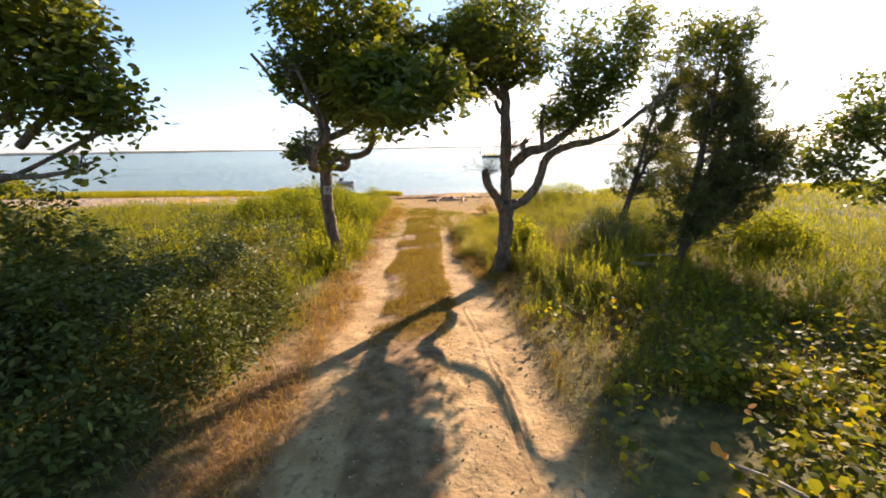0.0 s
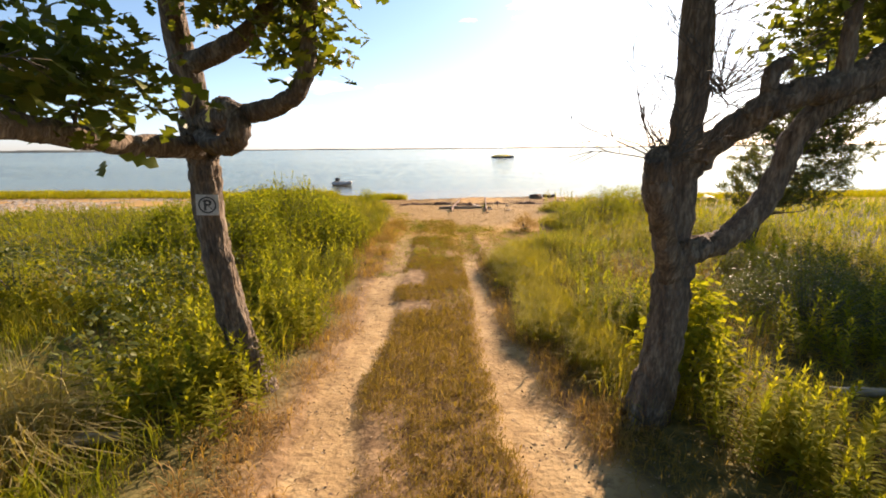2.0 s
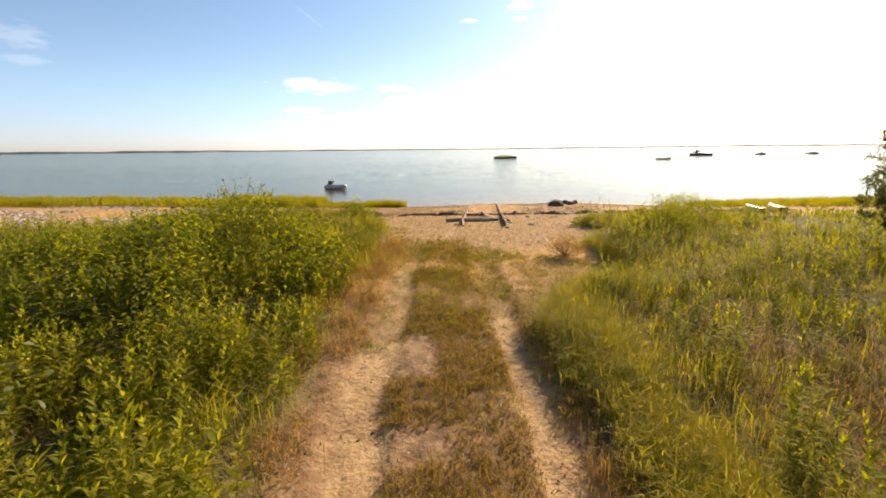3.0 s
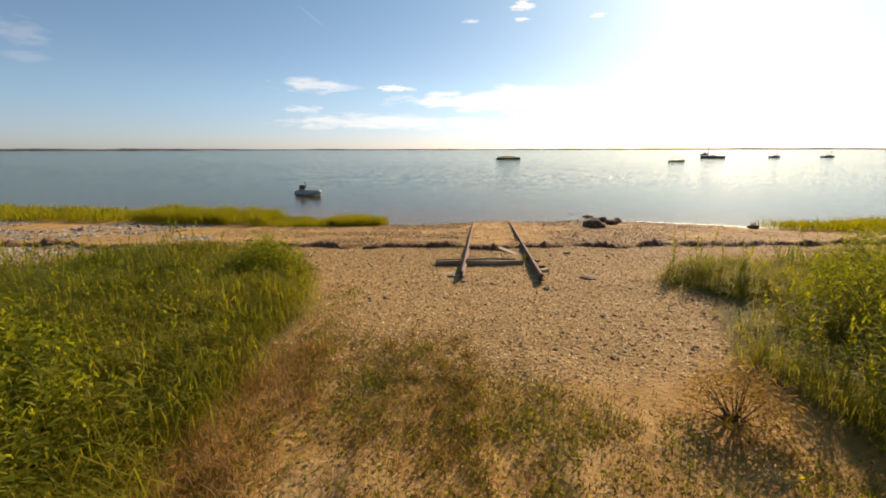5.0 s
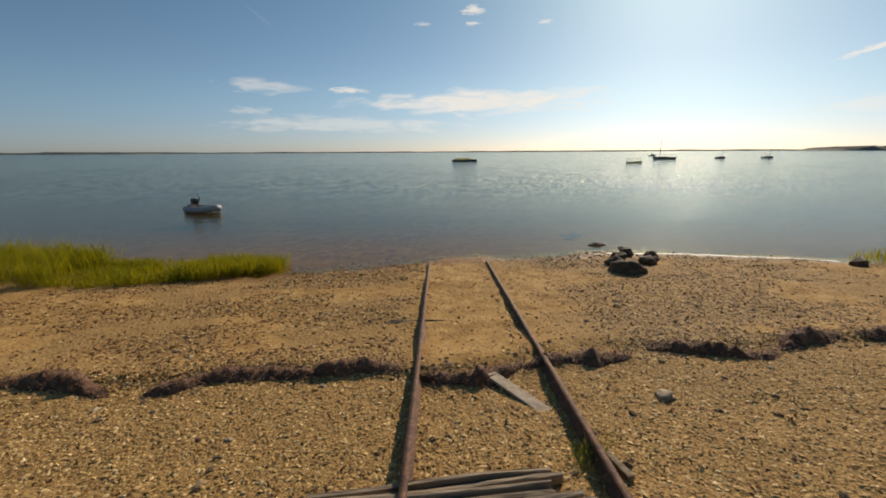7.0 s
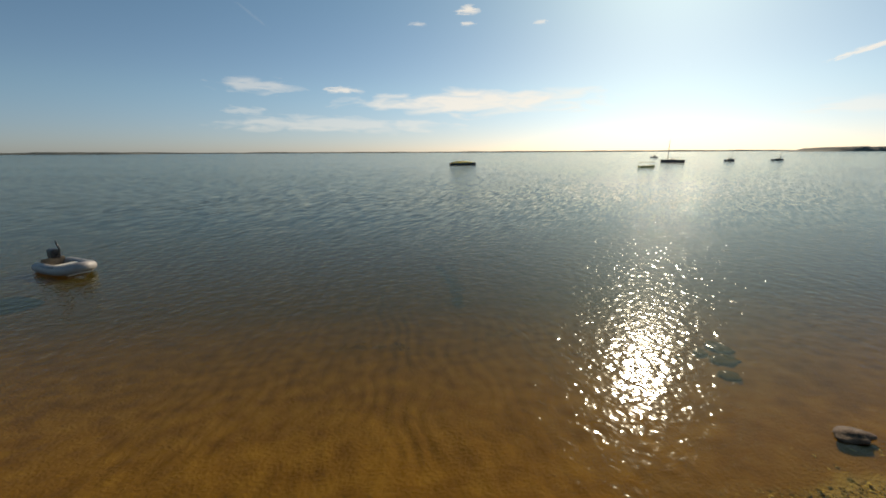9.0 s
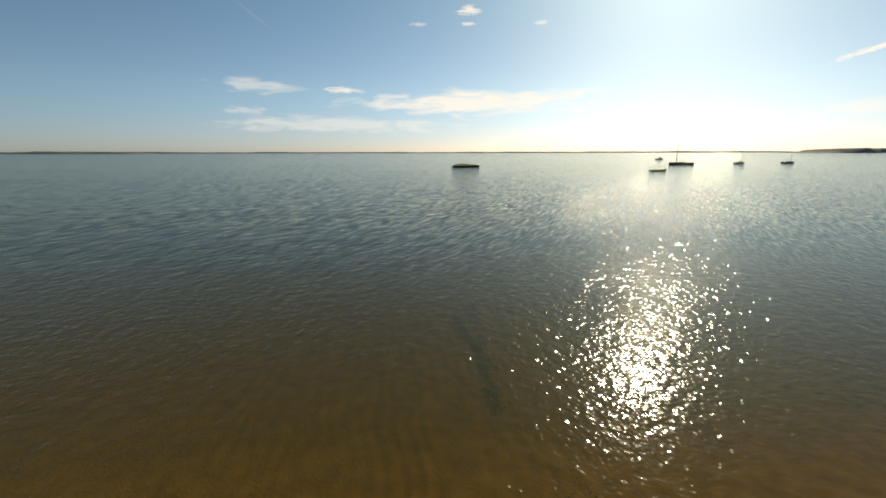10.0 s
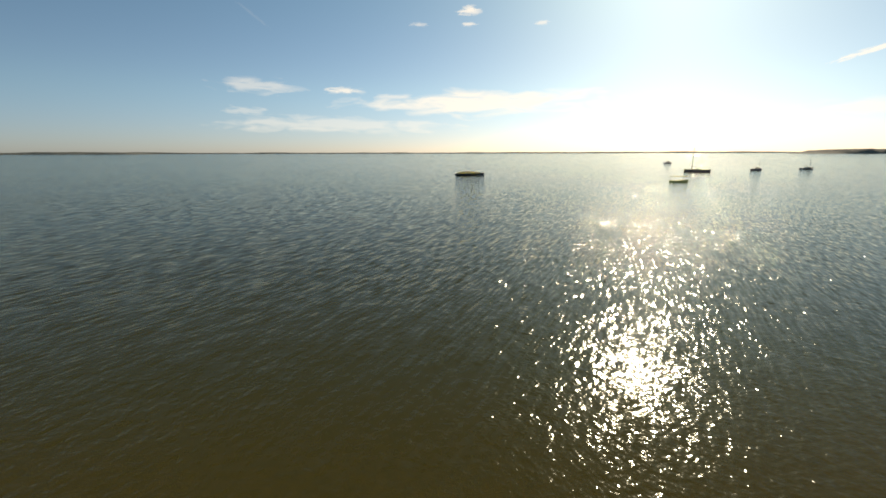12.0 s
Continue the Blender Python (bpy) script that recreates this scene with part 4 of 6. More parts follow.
OAK_V = np.array([[0, 0, 0]] + [[x, y, 0.25 * x] for x, y in half] + [[0, 1, -0.06]] + [[-x, y, 0.25 * x] for x, y in half[::-1]])
OAK_F = np.array([[0, 1, 11]] + [[k, k + 1, 12 - k] for k in range(1, 6)] + [[k + 1, 11 - k, 12 - k] for k in range(1, 5)])


def weeds(pts, height, leaves, size, broad=1.0):
    """Upright leafy stems: narrow leaves in a spiral, shorter to the top."""
    N = len(pts)
    h = rng.uniform(*height, N) * (0.55 + 0.9 * patch(pts[:, 0], pts[:, 1], 0.8, 80))
    tilt = rng.normal(0, 0.2, (N, 2))
    s = np.tile(np.linspace(0.12, 1.0, leaves), (N, 1)) + rng.uniform(-0.02, 0.02, (N, leaves))
    base = pts[:, None] + s[..., None] * h[:, None, None] * np.stack([tilt[:, 0], tilt[:, 1], np.ones(N)], -1)[:, None]
    az = np.arange(leaves)[None] * 2.4 + rng.uniform(0, 6.3, (N, 1)) + rng.normal(0, 0.3, (N, leaves))
    el = np.radians(np.interp(s, [0, 0.8, 1], [5, 38, 70]) + rng.normal(0, 12, s.shape))
    axis = np.stack([np.cos(az) * np.cos(el), np.sin(az) * np.cos(el), np.sin(el)], -1)
    sz = size * np.interp(s, [0, 0.3, 0.85, 1], [0.7, 1, 0.8, 0.45]) * rng.uniform(0.7, 1.2, s.shape)
    up = np.broadcast_to(np.array([0, 0, 1.0]), axis.reshape(-1, 3).shape)
    lv = instance(LANCE_V * (broad, 1, 1), LANCE_F, base.reshape(-1, 3), turn_axis(axis.reshape(-1, 3), up), sz.ravel())
    top = pts + h[:, None] * np.stack([tilt[:, 0], tilt[:, 1], np.ones(N)], -1)
    o = np.array([[0.005, 0, 0], [-0.0025, 0.0043, 0], [-0.0025, -0.0043, 0]])
    SV = np.stack([pts[:, None] + o, top[:, None] + o * 0.4], 1).reshape(N, 6, 3)
    SF = np.array([[0, 1, 4], [0, 4, 3], [1, 2, 5], [1, 5, 4], [2, 0, 3], [2, 3, 5]])
    return join([lv, (SV.reshape(-1, 3), (SF[None] + (np.arange(N) * 6)[:, None, None]).reshape(-1, 3))])


# the bank next to the track stays low near its start
low_bank = lambda x, y: ramp01(x - np.interp(y, [4, 5.5, 6.8, 8.5], [3.5, 3.2, 2.65, 1.9]), 0, 0.35)
right_weeds = lambda x, y: in_any_r(x, y) * (1 - 0.93 * under_cedar(x, y)) * (0.04 + 0.96 * low_bank(x, y)) * ramp01(patch(x, y, 0.9, 28), 0.42, 0.6) * (1 - 0.8 * np.exp(-((x - 5.8) ** 2 + (y - 10.8) ** 2) / 1.2))
V, F = join([
    weeds(scatter(1700, 2.0, 7.5, 4.2, 11.5, right_weeds), (0.35, 1.05), 56, 0.15),
    weeds(scatter(2000, 2.3, 12, 9.5, 25.5, lambda x, y: in_any_r(x, y) * (0.25 + 0.75 * open_(x, y)) * ramp01(patch(x, y, 1.1, 29), 0.45, 0.6)), (0.45, 1.0), 36, 0.14, 1.3),
    weeds(scatter(330, 2.5, 4.6, 5.4, 8.2, lambda x, y: low_bank(x, y) * ramp01(patch(x, y, 0.5, 63), 0.35, 0.55)), (0.3, 0.95), 60, 0.135),
    weeds(scatter(1400, 2.4, 9.5, 2.0, 9.5, lambda x, y: in_any_r(x, y) * under_cedar(x, y)), (0.1, 0.32), 20, 0.1, 1.5),
    weeds(scatter(900, 7, 16, 3, 12, lambda x, y: in_any_r(x, y) * (1 - 0.95 * under_cedar(x, y))), (0.5, 0.9), 34, 0.14)])
stalks = np.concatenate([scatter(150, 2.5, 4.6, 5.0, 8.2, lambda x, y: low_bank(x, y) * ramp01(patch(x, y, 0.6, 72), 0.35, 0.55)), scatter(60, 2.4, 3.6, 9.2, 13, lambda x, y: ramp01(patch(x, y, 0.6, 73), 0.4, 0.6))])[:80]
for p in stalks:
    SV, SF = weeds(p[None], (0.55, 1.1), 64, 0.13, 1.2)
    stalk = new("goldenrod_plant", tri_mesh("goldenrod_plant", SV - p, SF, WEED_LEAF))
    stalk.location = p
    tagged(stalk, "upright green leafy goldenrod stalk beside the track", "weed", "goldenrod stalks beside the track")
stuff("goldenrod_weeds", V, F, WEED_LEAF, "upright bright green leafy weed stalks beside the track", "weeds")
low_shrub = lambda x, y: in_any_l(x + 0.15, y) * np.maximum(ramp01(5.2 + 2.4 * patch(x, y, 1.5, 31) - 0.25 * (x + 2.5) - y, 0, 1.2), 0.5 * ramp01(patch(x, y, 1.1, 37), 0.4, 0.6) * (x < -3.3) * ramp01(np.hypot(x + 3.75, y - 7.6), 0.5, 0.9))
V, F = join([
    weeds(scatter(3500, -7.5, -1.9, 2.5, 14, lambda x, y: near_l(x, y) * (1 - 0.75 * np.clip(low_shrub(x, y), 0, 1)) * ramp01(patch(x, y, 1.1, 30), 0.3, 0.5)), (0.35, 0.85), 34, 0.14, 1.6),
    weeds(scatter(2200, -8, -2.0, 11, 27, lambda x, y: in_any_l(x, y) * (1 - 0.85 * ramp01(y, 18, 20)) * (mound(x, y) < 0.9) * ramp01(patch(x, y, 1.2, 53), 0.25, 0.5)), (0.4, 1.0), 30, 0.14, 1.6),
    weeds(scatter(2600, -18, -6.5, 3, 26, in_any_l), (0.3, 0.6), 22, 0.17)])
stuff("green_weeds", V, F, WEED_LEAF, "mixed green leafy weeds on the bank", "weeds")


def leafy(points, per, spread, leaf, size, flat=0.6):
    """Leaf sprays round the given points; leaves lie half level."""
    TV, TF = leaf
    N = len(points) * per
    P = np.repeat(points, per, 0) + rng.normal(0, 1, (N, 3)) * spread
    az = rng.uniform(0, 2 * np.pi, N)
    axis = np.stack([np.cos(az), np.sin(az), rng.normal(-0.1, 0.5, N)], -1)
    nrm = np.stack([rng.normal(0, flat, N), rng.normal(0, flat, N), np.ones(N)], -1)
    return instance(TV, TF, P, turn_axis(axis, nrm), size * rng.uniform(0.6, 1.2, N))


def twigs(points, down, spread):
    """Thin woody stems from the ground up to leaf sprays."""
    out = []
    for p in points:
        b = p - np.array([rng.normal(0, spread), rng.normal(0, spread), down * rng.uniform(0.7, 1.0)])
        m = (p + b) / 2 + rng.normal(0, 0.06, 3)
        out.append(tube(np.array([[*b, 0.011], [*m, 0.008], [*p, 0.003]]), 3))
    return join(out)


# low shrubs with glossy leaves, at the near end of the track
roots = scatter(3000, -10, -2.1, -2.5, 12.5, low_shrub)
hh = (0.25 + 0.85 * ramp01(edge_left(roots[:, 1]) - roots[:, 0], 0, 1.8)) * (0.55 + 0.75 * patch(roots[:, 0], roots[:, 1], 1.1, 33))
tops = roots + np.stack([0 * hh, 0 * hh, hh], -1)
lower = roots + np.stack([0 * hh, 0 * hh, hh * 0.55], -1)
V, F = join([leafy(tops, 28, (0.16, 0.16, 0.12), (OVAL_V, OVAL_F), 0.10), leafy(lower, 14, (0.2, 0.2, 0.16), (OVAL_V, OVAL_F), 0.10)])
stuff("bayberry_scrub", V, F, SHRUB_LEAF, "dense low scrub with glossy dark green leaves", "shrubs")
V, F = twigs(tops[::3], 0.7, 0.12)
stuff("scrub_stems", V, F, TWIG, "thin brown stems under the scrub", "stems")

# tall mound of shrubs farther along
roots = scatter(2900, -9.4, -2.0, 12.6, 22.0, lambda x, y: (mound(x, y) > 0.15) * 1.0)
hh = mound(roots[:, 0], roots[:, 1]) * (0.5 + 0.7 * patch(roots[:, 0], roots[:, 1], 1.0, 34)) + 0.25
tops = roots + np.stack([0 * hh, 0 * hh, hh], -1)
V, F = join([leafy(tops[::2] - (0, 0, 0.15), 26, (0.14, 0.14, 0.18), (LANCE_V * (2.0, 1, 1), LANCE_F), 0.1, 0.6), leafy(tops - np.stack([0 * hh, 0 * hh, hh * 0.45], -1), 10, (0.2, 0.2, 0.2), (LANCE_V * (1.3, 1, 1), LANCE_F), 0.09, 0.9),
             weeds(tops[::3] - (0, 0, 0.65), (0.5, 0.85), 44, 0.135, 1.6)])
stuff("shrub_mound", V, F, MOUND_LEAF, "tall rounded mound of sunlit leafy shrubs beside the track", "shrubs")
V, F = twigs(tops[::3], 1.1, 0.12)
stuff("mound_stems", V, F, TWIG, "thin stems inside the shrub mound", "stems")


def bush(name, cx, cy, r, h, material, n, label, leaf=(LANCE_V, LANCE_F), size=0.09):
    ob = thing(name, pose(cx, cy, float(land(cx, cy))), label, "bush")
    a, rr = rng.uniform(0, 2 * np.pi, n), np.sqrt(rng.random(n))
    x, y = np.cos(a) * rr * r, np.sin(a) * rr * r
    z = h * np.sqrt(np.clip(1 - rr**2, 0, 1)) * (0.5 + 0.6 * rng.random(n)) * (0.75 + 0.5 * patch(x + cx, y + cy, 0.4, 36)) + 0.08
    tp = np.stack([x, y, z], -1)
    V, F = leafy(tp, 26, (0.09, 0.09, 0.09), leaf, size, 1.0)
    part_np("foliage", V, F, material, ob)
    V, F = join([tube(np.array([[p[0] * 0.15, p[1] * 0.15, -0.02, 0.012], [p[0] * 0.6, p[1] * 0.6, p[2] * 0.55, 0.008], [*p, 0.003]]), 3) for p in tp[::4]])
    tagged(part_np("stemwork", V, F, TWIG, ob), kind="stuff")
    return ob


bush("round_bush", 5.8, 10.9, 1.3, 1.1, SHRUB_LEAF, 420, "soft dark green rounded bush in the meadow", size=0.075)
bush("shore_bush", 6.6, 21.8, 1.1, 0.95, MOUND_LEAF, 260, "bright green bush in the shore grass", size=0.09)
bush("shore_bush", 8.6, 23.6, 1.2, 0.9, MOUND_LEAF, 240, "bright green bush in the shore grass", size=0.09)
bush("red_bush", 3.08, 19.85, 0.42, 0.36, GRASS_RUST, 80, "low rust-red dried bush on the gravel edge", size=0.07)
bush("shore_bush", -3.2, 24.0, 0.7, 0.85, MOUND_LEAF, 150, "green bush in the beach grass", size=0.09)
bush("under_tree_bush", 2.85, 9.2, 0.45, 1.0, WEED_LEAF, 80, "leafy sapling beside the forked tree", (OVAL_V, OVAL_F), 0.1)
bush("edge_bush", -5.3, 3.5, 1.4, 2.45, SHRUB_LEAF, 420, "dark shrubs under the tree at the track side", (OVAL_V, OVAL_F), 0.1)
bush("shore_bush", -42, 41, 1.8, 2.0, MOUND_LEAF, 120, "green bush rising from the marsh grass", (OVAL_V, OVAL_F), 0.3)
bush("edge_bush", 10.2, 9.8, 1.3, 1.0, MOUND_LEAF, 240, "green bush in the meadow", (OVAL_V, OVAL_F), 0.11)

# low leafy plants creeping over the gravel where the track ends
pts = scatter(4600, -2.1, 4.3, 14.5, 22.8, lambda x, y: apron(x, y) * (0.25 + 0.6 * ramp01(patch(x, y, 0.35, 71), 0.42, 0.65)))
V, F = leafy(pts + (0, 0, 0.03), 7, (0.05, 0.05, 0.02), (OVAL_V, OVAL_F), 0.05, 0.5)
stuff("creeping_plants", V, F, WEED_LEAF, "low green creeping plants on the gravel", "weeds")

# fallen leaves along the verges and on the track
pts = scatter(9000, -3.2, 3.4, 0, 21, lambda x, y: np.clip(0.3 + verge_l(x, y) + verge_r(x, y) + 0.5 * mid_strip(x, y), 0, 1))
V, F = leafy(pts + (0, 0, 0.012), 1, 0.01, (OVAL_V, OVAL_F), 0.045, 0.45)
bits = scatter(7000, -1.9, 2.2, 1, 21, lambda x, y: ramp01(patch(x, y, 0.45, 68), 0.4, 0.7))
V2, F2 = leafy(bits + (0, 0, 0.008), 1, 0.008, (OVAL_V * (1.3, 1, 1), OVAL_F), 0.03, 0.6)
V, F = join([(V, F), (V2, F2)])
stuff("leaf_litter", V, F, LITTER_LEAF, "scattered brown fallen leaves on the sand", "leaves")

# broad-leaved vine near the start, partly turned yellow and orange
pts = scatter(1300, 2.1, 7.0, -0.8, 6.5, lambda x, y: in_right(x - 0.1, y) * ramp01(patch(x, y, 0.9, 37), 0.2, 0.5) * np.interp(y, [2.2, 3.4, 6.5], [1, 0.22, 0.04]))
pts[:, 2] += rng.uniform(0.1, 0.5, len(pts)) * np.interp(pts[:, 1], [2, 5], [1, 0.7])
HEART_V = np.array([[0, 0, 0], [0.4, 0.1, 0.05], [0.5, 0.5, 0.08], [0.22, 0.75, 0.02], [0, 1, -0.1], [-0.22, 0.75, 0.02], [-0.5, 0.5, 0.08], [-0.4, 0.1, 0.05]])
HEART_F = np.array([[0, k, k + 1] for k in range(1, 7)])
V, F = leafy(pts, 13, (0.18, 0.18, 0.13), (HEART_V, HEART_F), 0.09, 0.7)
stuff("ground_vine", V, F, VINE_LEAF, "broad-leaved vine turning yellow on the bank", "vine")
V, F = leafy(np.array([[3.4, 1.4, 1.6], [2.75, 0.8, 1.55], [3.25, 0.3, 1.5]]), 2, 0.05, (HEART_V, HEART_F), 0.11, 0.3)
stuff("vine_orange_leaves", V, F, ORANGE_LEAF, "a few orange autumn leaves on the vine", "leaves")


# ---------------------------------------------------------------- trees
def oak(name, root, limbs, clumps, label, bare=(), leaf_size=0.14, per=17, leaf=None):
    """A crooked tree. limbs: rows of x, y, z, radius; clumps: centre, radii and number of leaf sprays; bare: roots of leafless twigs."""
    ob = thing(name, pose(*root), label, "tree")
    o = np.array(root, float)
    samples = []
    for k, limb in enumerate(limbs):
        L = np.asarray(limb, float)
        L = np.column_stack([L[:, :3] - o, L[:, 3]])
        thick = L[0, 3] > 0.075
        S = smooth_line(L, 14 if k == 0 else 8)
        S[1:, :3] += rng.normal(0, 1, (len(S) - 1, 3)) * S[1:, 3:] * (0.03 if k == 0 else 0.07)
        V, F = tube(S, 44 if k == 0 else 22 if thick else 9, 0.015 if thick else 0.05, 0.34 if thick else 0.0)
        part_np("trunk" if k == 0 else "limb", V, F, BARK, ob, smooth=True)
        samples.append(S[3:] if k else S[-3:])
    S = np.concatenate(samples)
    sprays, woods = [], []
    for c, r, n in clumps:
        v = rng.normal(size=(n, 3))
        v = unit(v) * rng.uniform(0.25, 1, (n, 1)) ** 0.5
        P = np.array(c) - o + v * np.array(r)
        keep = patch(P[:, 0] * 3 + P[:, 2] * 1.7, P[:, 1] * 2 + P[:, 2] * 3, 1.6, 40) > 0.28
        P = P[keep]
        reach_ = [np.min(np.linalg.norm(S[:, :3] - p, axis=1)) for p in P]
        P = P[np.argsort(reach_)]
        nodes, radii = S[:, :3].copy(), S[:, 3].copy()
        for p in P:
            d = np.linalg.norm(nodes - p, axis=1) + 0.5 * np.clip(nodes[:, 2] - p[2] + 0.15, 0, 9)
            k = int(np.argmin(d))
            b, r0 = nodes[k], min(radii[k] * 0.75, 0.012 + 0.01 * d[k])
            m = (b + p) / 2 + rng.normal(0, 0.05, 3) + (0, 0, 0.03)
            woods.append(tube(np.array([[*b, r0], [*m, r0 * 0.75], [*p, max(0.0035, r0 * 0.5)]]), 4))
            nodes, radii = np.concatenate([nodes, m[None], p[None]]), np.append(radii, [r0 * 0.75, max(0.0035, r0 * 0.5)])
        sprays.append(P)
    P = np.concatenate(sprays)
    V, F = join(woods)
    tagged(part_np("branchwork", V, F, TWIG, ob), kind="stuff")
    V, F = leafy(P, per, (0.16, 0.16, 0.12), leaf or (OAK_V, OAK_F), leaf_size, 0.7)
    part_np("crown", V, F, OAK_LEAF, ob, "lobed green leaves, glowing where the sun comes through")
    if bare:
        tw = []
        for x, y, z, n, length in bare:
            for _ in range(n):
                d = unit(np.array([rng.normal(0, 0.7), rng.normal(0, 0.5), rng.uniform(0.1, 1.0)]))
                q0, l = np.array([x, y, z]) - o + rng.normal(0, 0.05, 3), length * rng.uniform(0.5, 1) / 3
                for step in range(3):
                    d = unit(d + rng.normal(0, 0.28, 3) + (0, 0, 0.12))
                    q1 = q0 + d * l
                    tw.append(tube(np.array([[*q0, 0.0075 - 0.002 * step], [*q1, 0.0055 - 0.002 * step]]), 3))
                    for _k in range(3):
                        f = q0 + (q1 - q0) * rng.random()
                        e = unit(d + rng.normal(0, 0.6, 3)) * l * rng.uniform(0.4, 1.0)
                        tw.append(tube(np.array([[*f, 0.004], [*(f + e), 0.0018]]), 3))
                    q0 = q1
        V, F = join(tw)
        tagged(part_np("deadwood", V, F, TWIG, ob, "bare grey dead twigs"), kind="stuff")
    return ob


oak("oak_tree", (-2.15, 9.27, 0.62), [
    [(-2.12, 9.28, 0.6, 0.24), (-2.22, 9.27, 1.0, 0.165), (-2.34, 9.23, 1.75, 0.145), (-2.42, 9.2, 2.6, 0.14), (-2.41, 9.18, 3.4, 0.145), (-2.36, 9.1, 3.62, 0.17), (-2.28, 9.0, 3.85, 0.16)],
    [(-2.34, 9.05, 3.58, 0.11), (-2.38, 8.2, 3.58, 0.085), (-2.2, 7.2, 3.66, 0.07), (-1.92, 6.35, 3.7, 0.062), (-1.85, 6.15, 3.9, 0.062), (-1.78, 6.05, 4.06, 0.062), (-1.57, 6.0, 4.2, 0.056), (-1.52, 6.0, 4.42, 0.056), (-1.62, 5.95, 4.66, 0.055), (-1.75, 5.9, 4.95, 0.045), (-2.0, 6.0, 5.5, 0.025)],
    [(-2.3, 9.05, 3.72, 0.11), (-2.05, 8.7, 3.6, 0.09), (-1.75, 8.5, 3.62, 0.09), (-1.72, 8.55, 3.85, 0.085), (-1.95, 8.7, 3.95, 0.06)],
    [(-2.28, 9.0, 3.8, 0.12), (-1.8, 8.7, 3.85, 0.095), (-1.3, 8.4, 3.9, 0.07), (-1.05, 8.35, 4.12, 0.066), (-0.95, 8.3, 4.7, 0.055), (-0.6, 7.8, 5.2, 0.05), (0.1, 6.8, 5.7, 0.03)],
    [(-2.3, 9.02, 3.75, 0.14), (-2.3, 8.85, 4.5, 0.11), (-2.1, 8.4, 5.4, 0.09), (-1.7, 7.9, 6.4, 0.06), (-1.3, 7.5, 7.4, 0.03)],
    [(-2.2, 8.8, 4.3, 0.09), (-1.6, 8.7, 4.55, 0.08), (-0.9, 8.6, 5.2, 0.06), (-0.2, 8.7, 5.6, 0.035)],
    [(-2.25, 8.75, 4.8, 0.07), (-2.9, 8.2, 5.3, 0.05), (-3.5, 7.9, 6.1, 0.03)],
    [(-0.95, 8.3, 4.6, 0.05), (-0.6, 7.2, 4.8, 0.045), (-0.3, 6.2, 4.95, 0.035), (0.1, 5.3, 4.9, 0.02)],
    [(-2.1, 8.4, 5.4, 0.06), (-1.7, 7.3, 5.6, 0.05), (-1.3, 6.4, 5.9, 0.03), (-1.0, 5.8, 6.4, 0.02)],
], [((-1.25, 7.2, 5.5), (1.15, 1.3, 0.85), 330), ((-0.45, 5.7, 5.1), (0.85, 0.95, 0.6), 250), ((0.45, 4.85, 4.95), (0.5, 0.55, 0.35), 70), ((0.0, 4.5, 4.6), (0.35, 0.4, 0.28), 36), ((-1.2, 6.7, 6.5), (1.3, 1.5, 0.8), 210),
    ((-2.2, 6.5, 5.45), (0.45, 0.5, 0.4), 40), ((0.2, 7.7, 6.0), (0.9, 0.9, 0.6), 100), ((-1.4, 8.2, 5.0), (0.9, 0.8, 0.42), 70), ((-2.2, 7.5, 4.0), (0.4, 0.7, 0.28), 34), ((-0.95, 8.3, 4.4), (0.35, 0.35, 0.3), 26)],
    "crooked oak with dense crown and a sign nailed to its trunk", leaf_size=0.17, per=19, bare=((-1.9, 6.2, 3.85, 22, 0.6), (-1.7, 6.0, 4.2, 12, 0.5), (-2.1, 6.0, 5.3, 10, 0.6), (-2.35, 9.1, 3.8, 10, 0.4)))

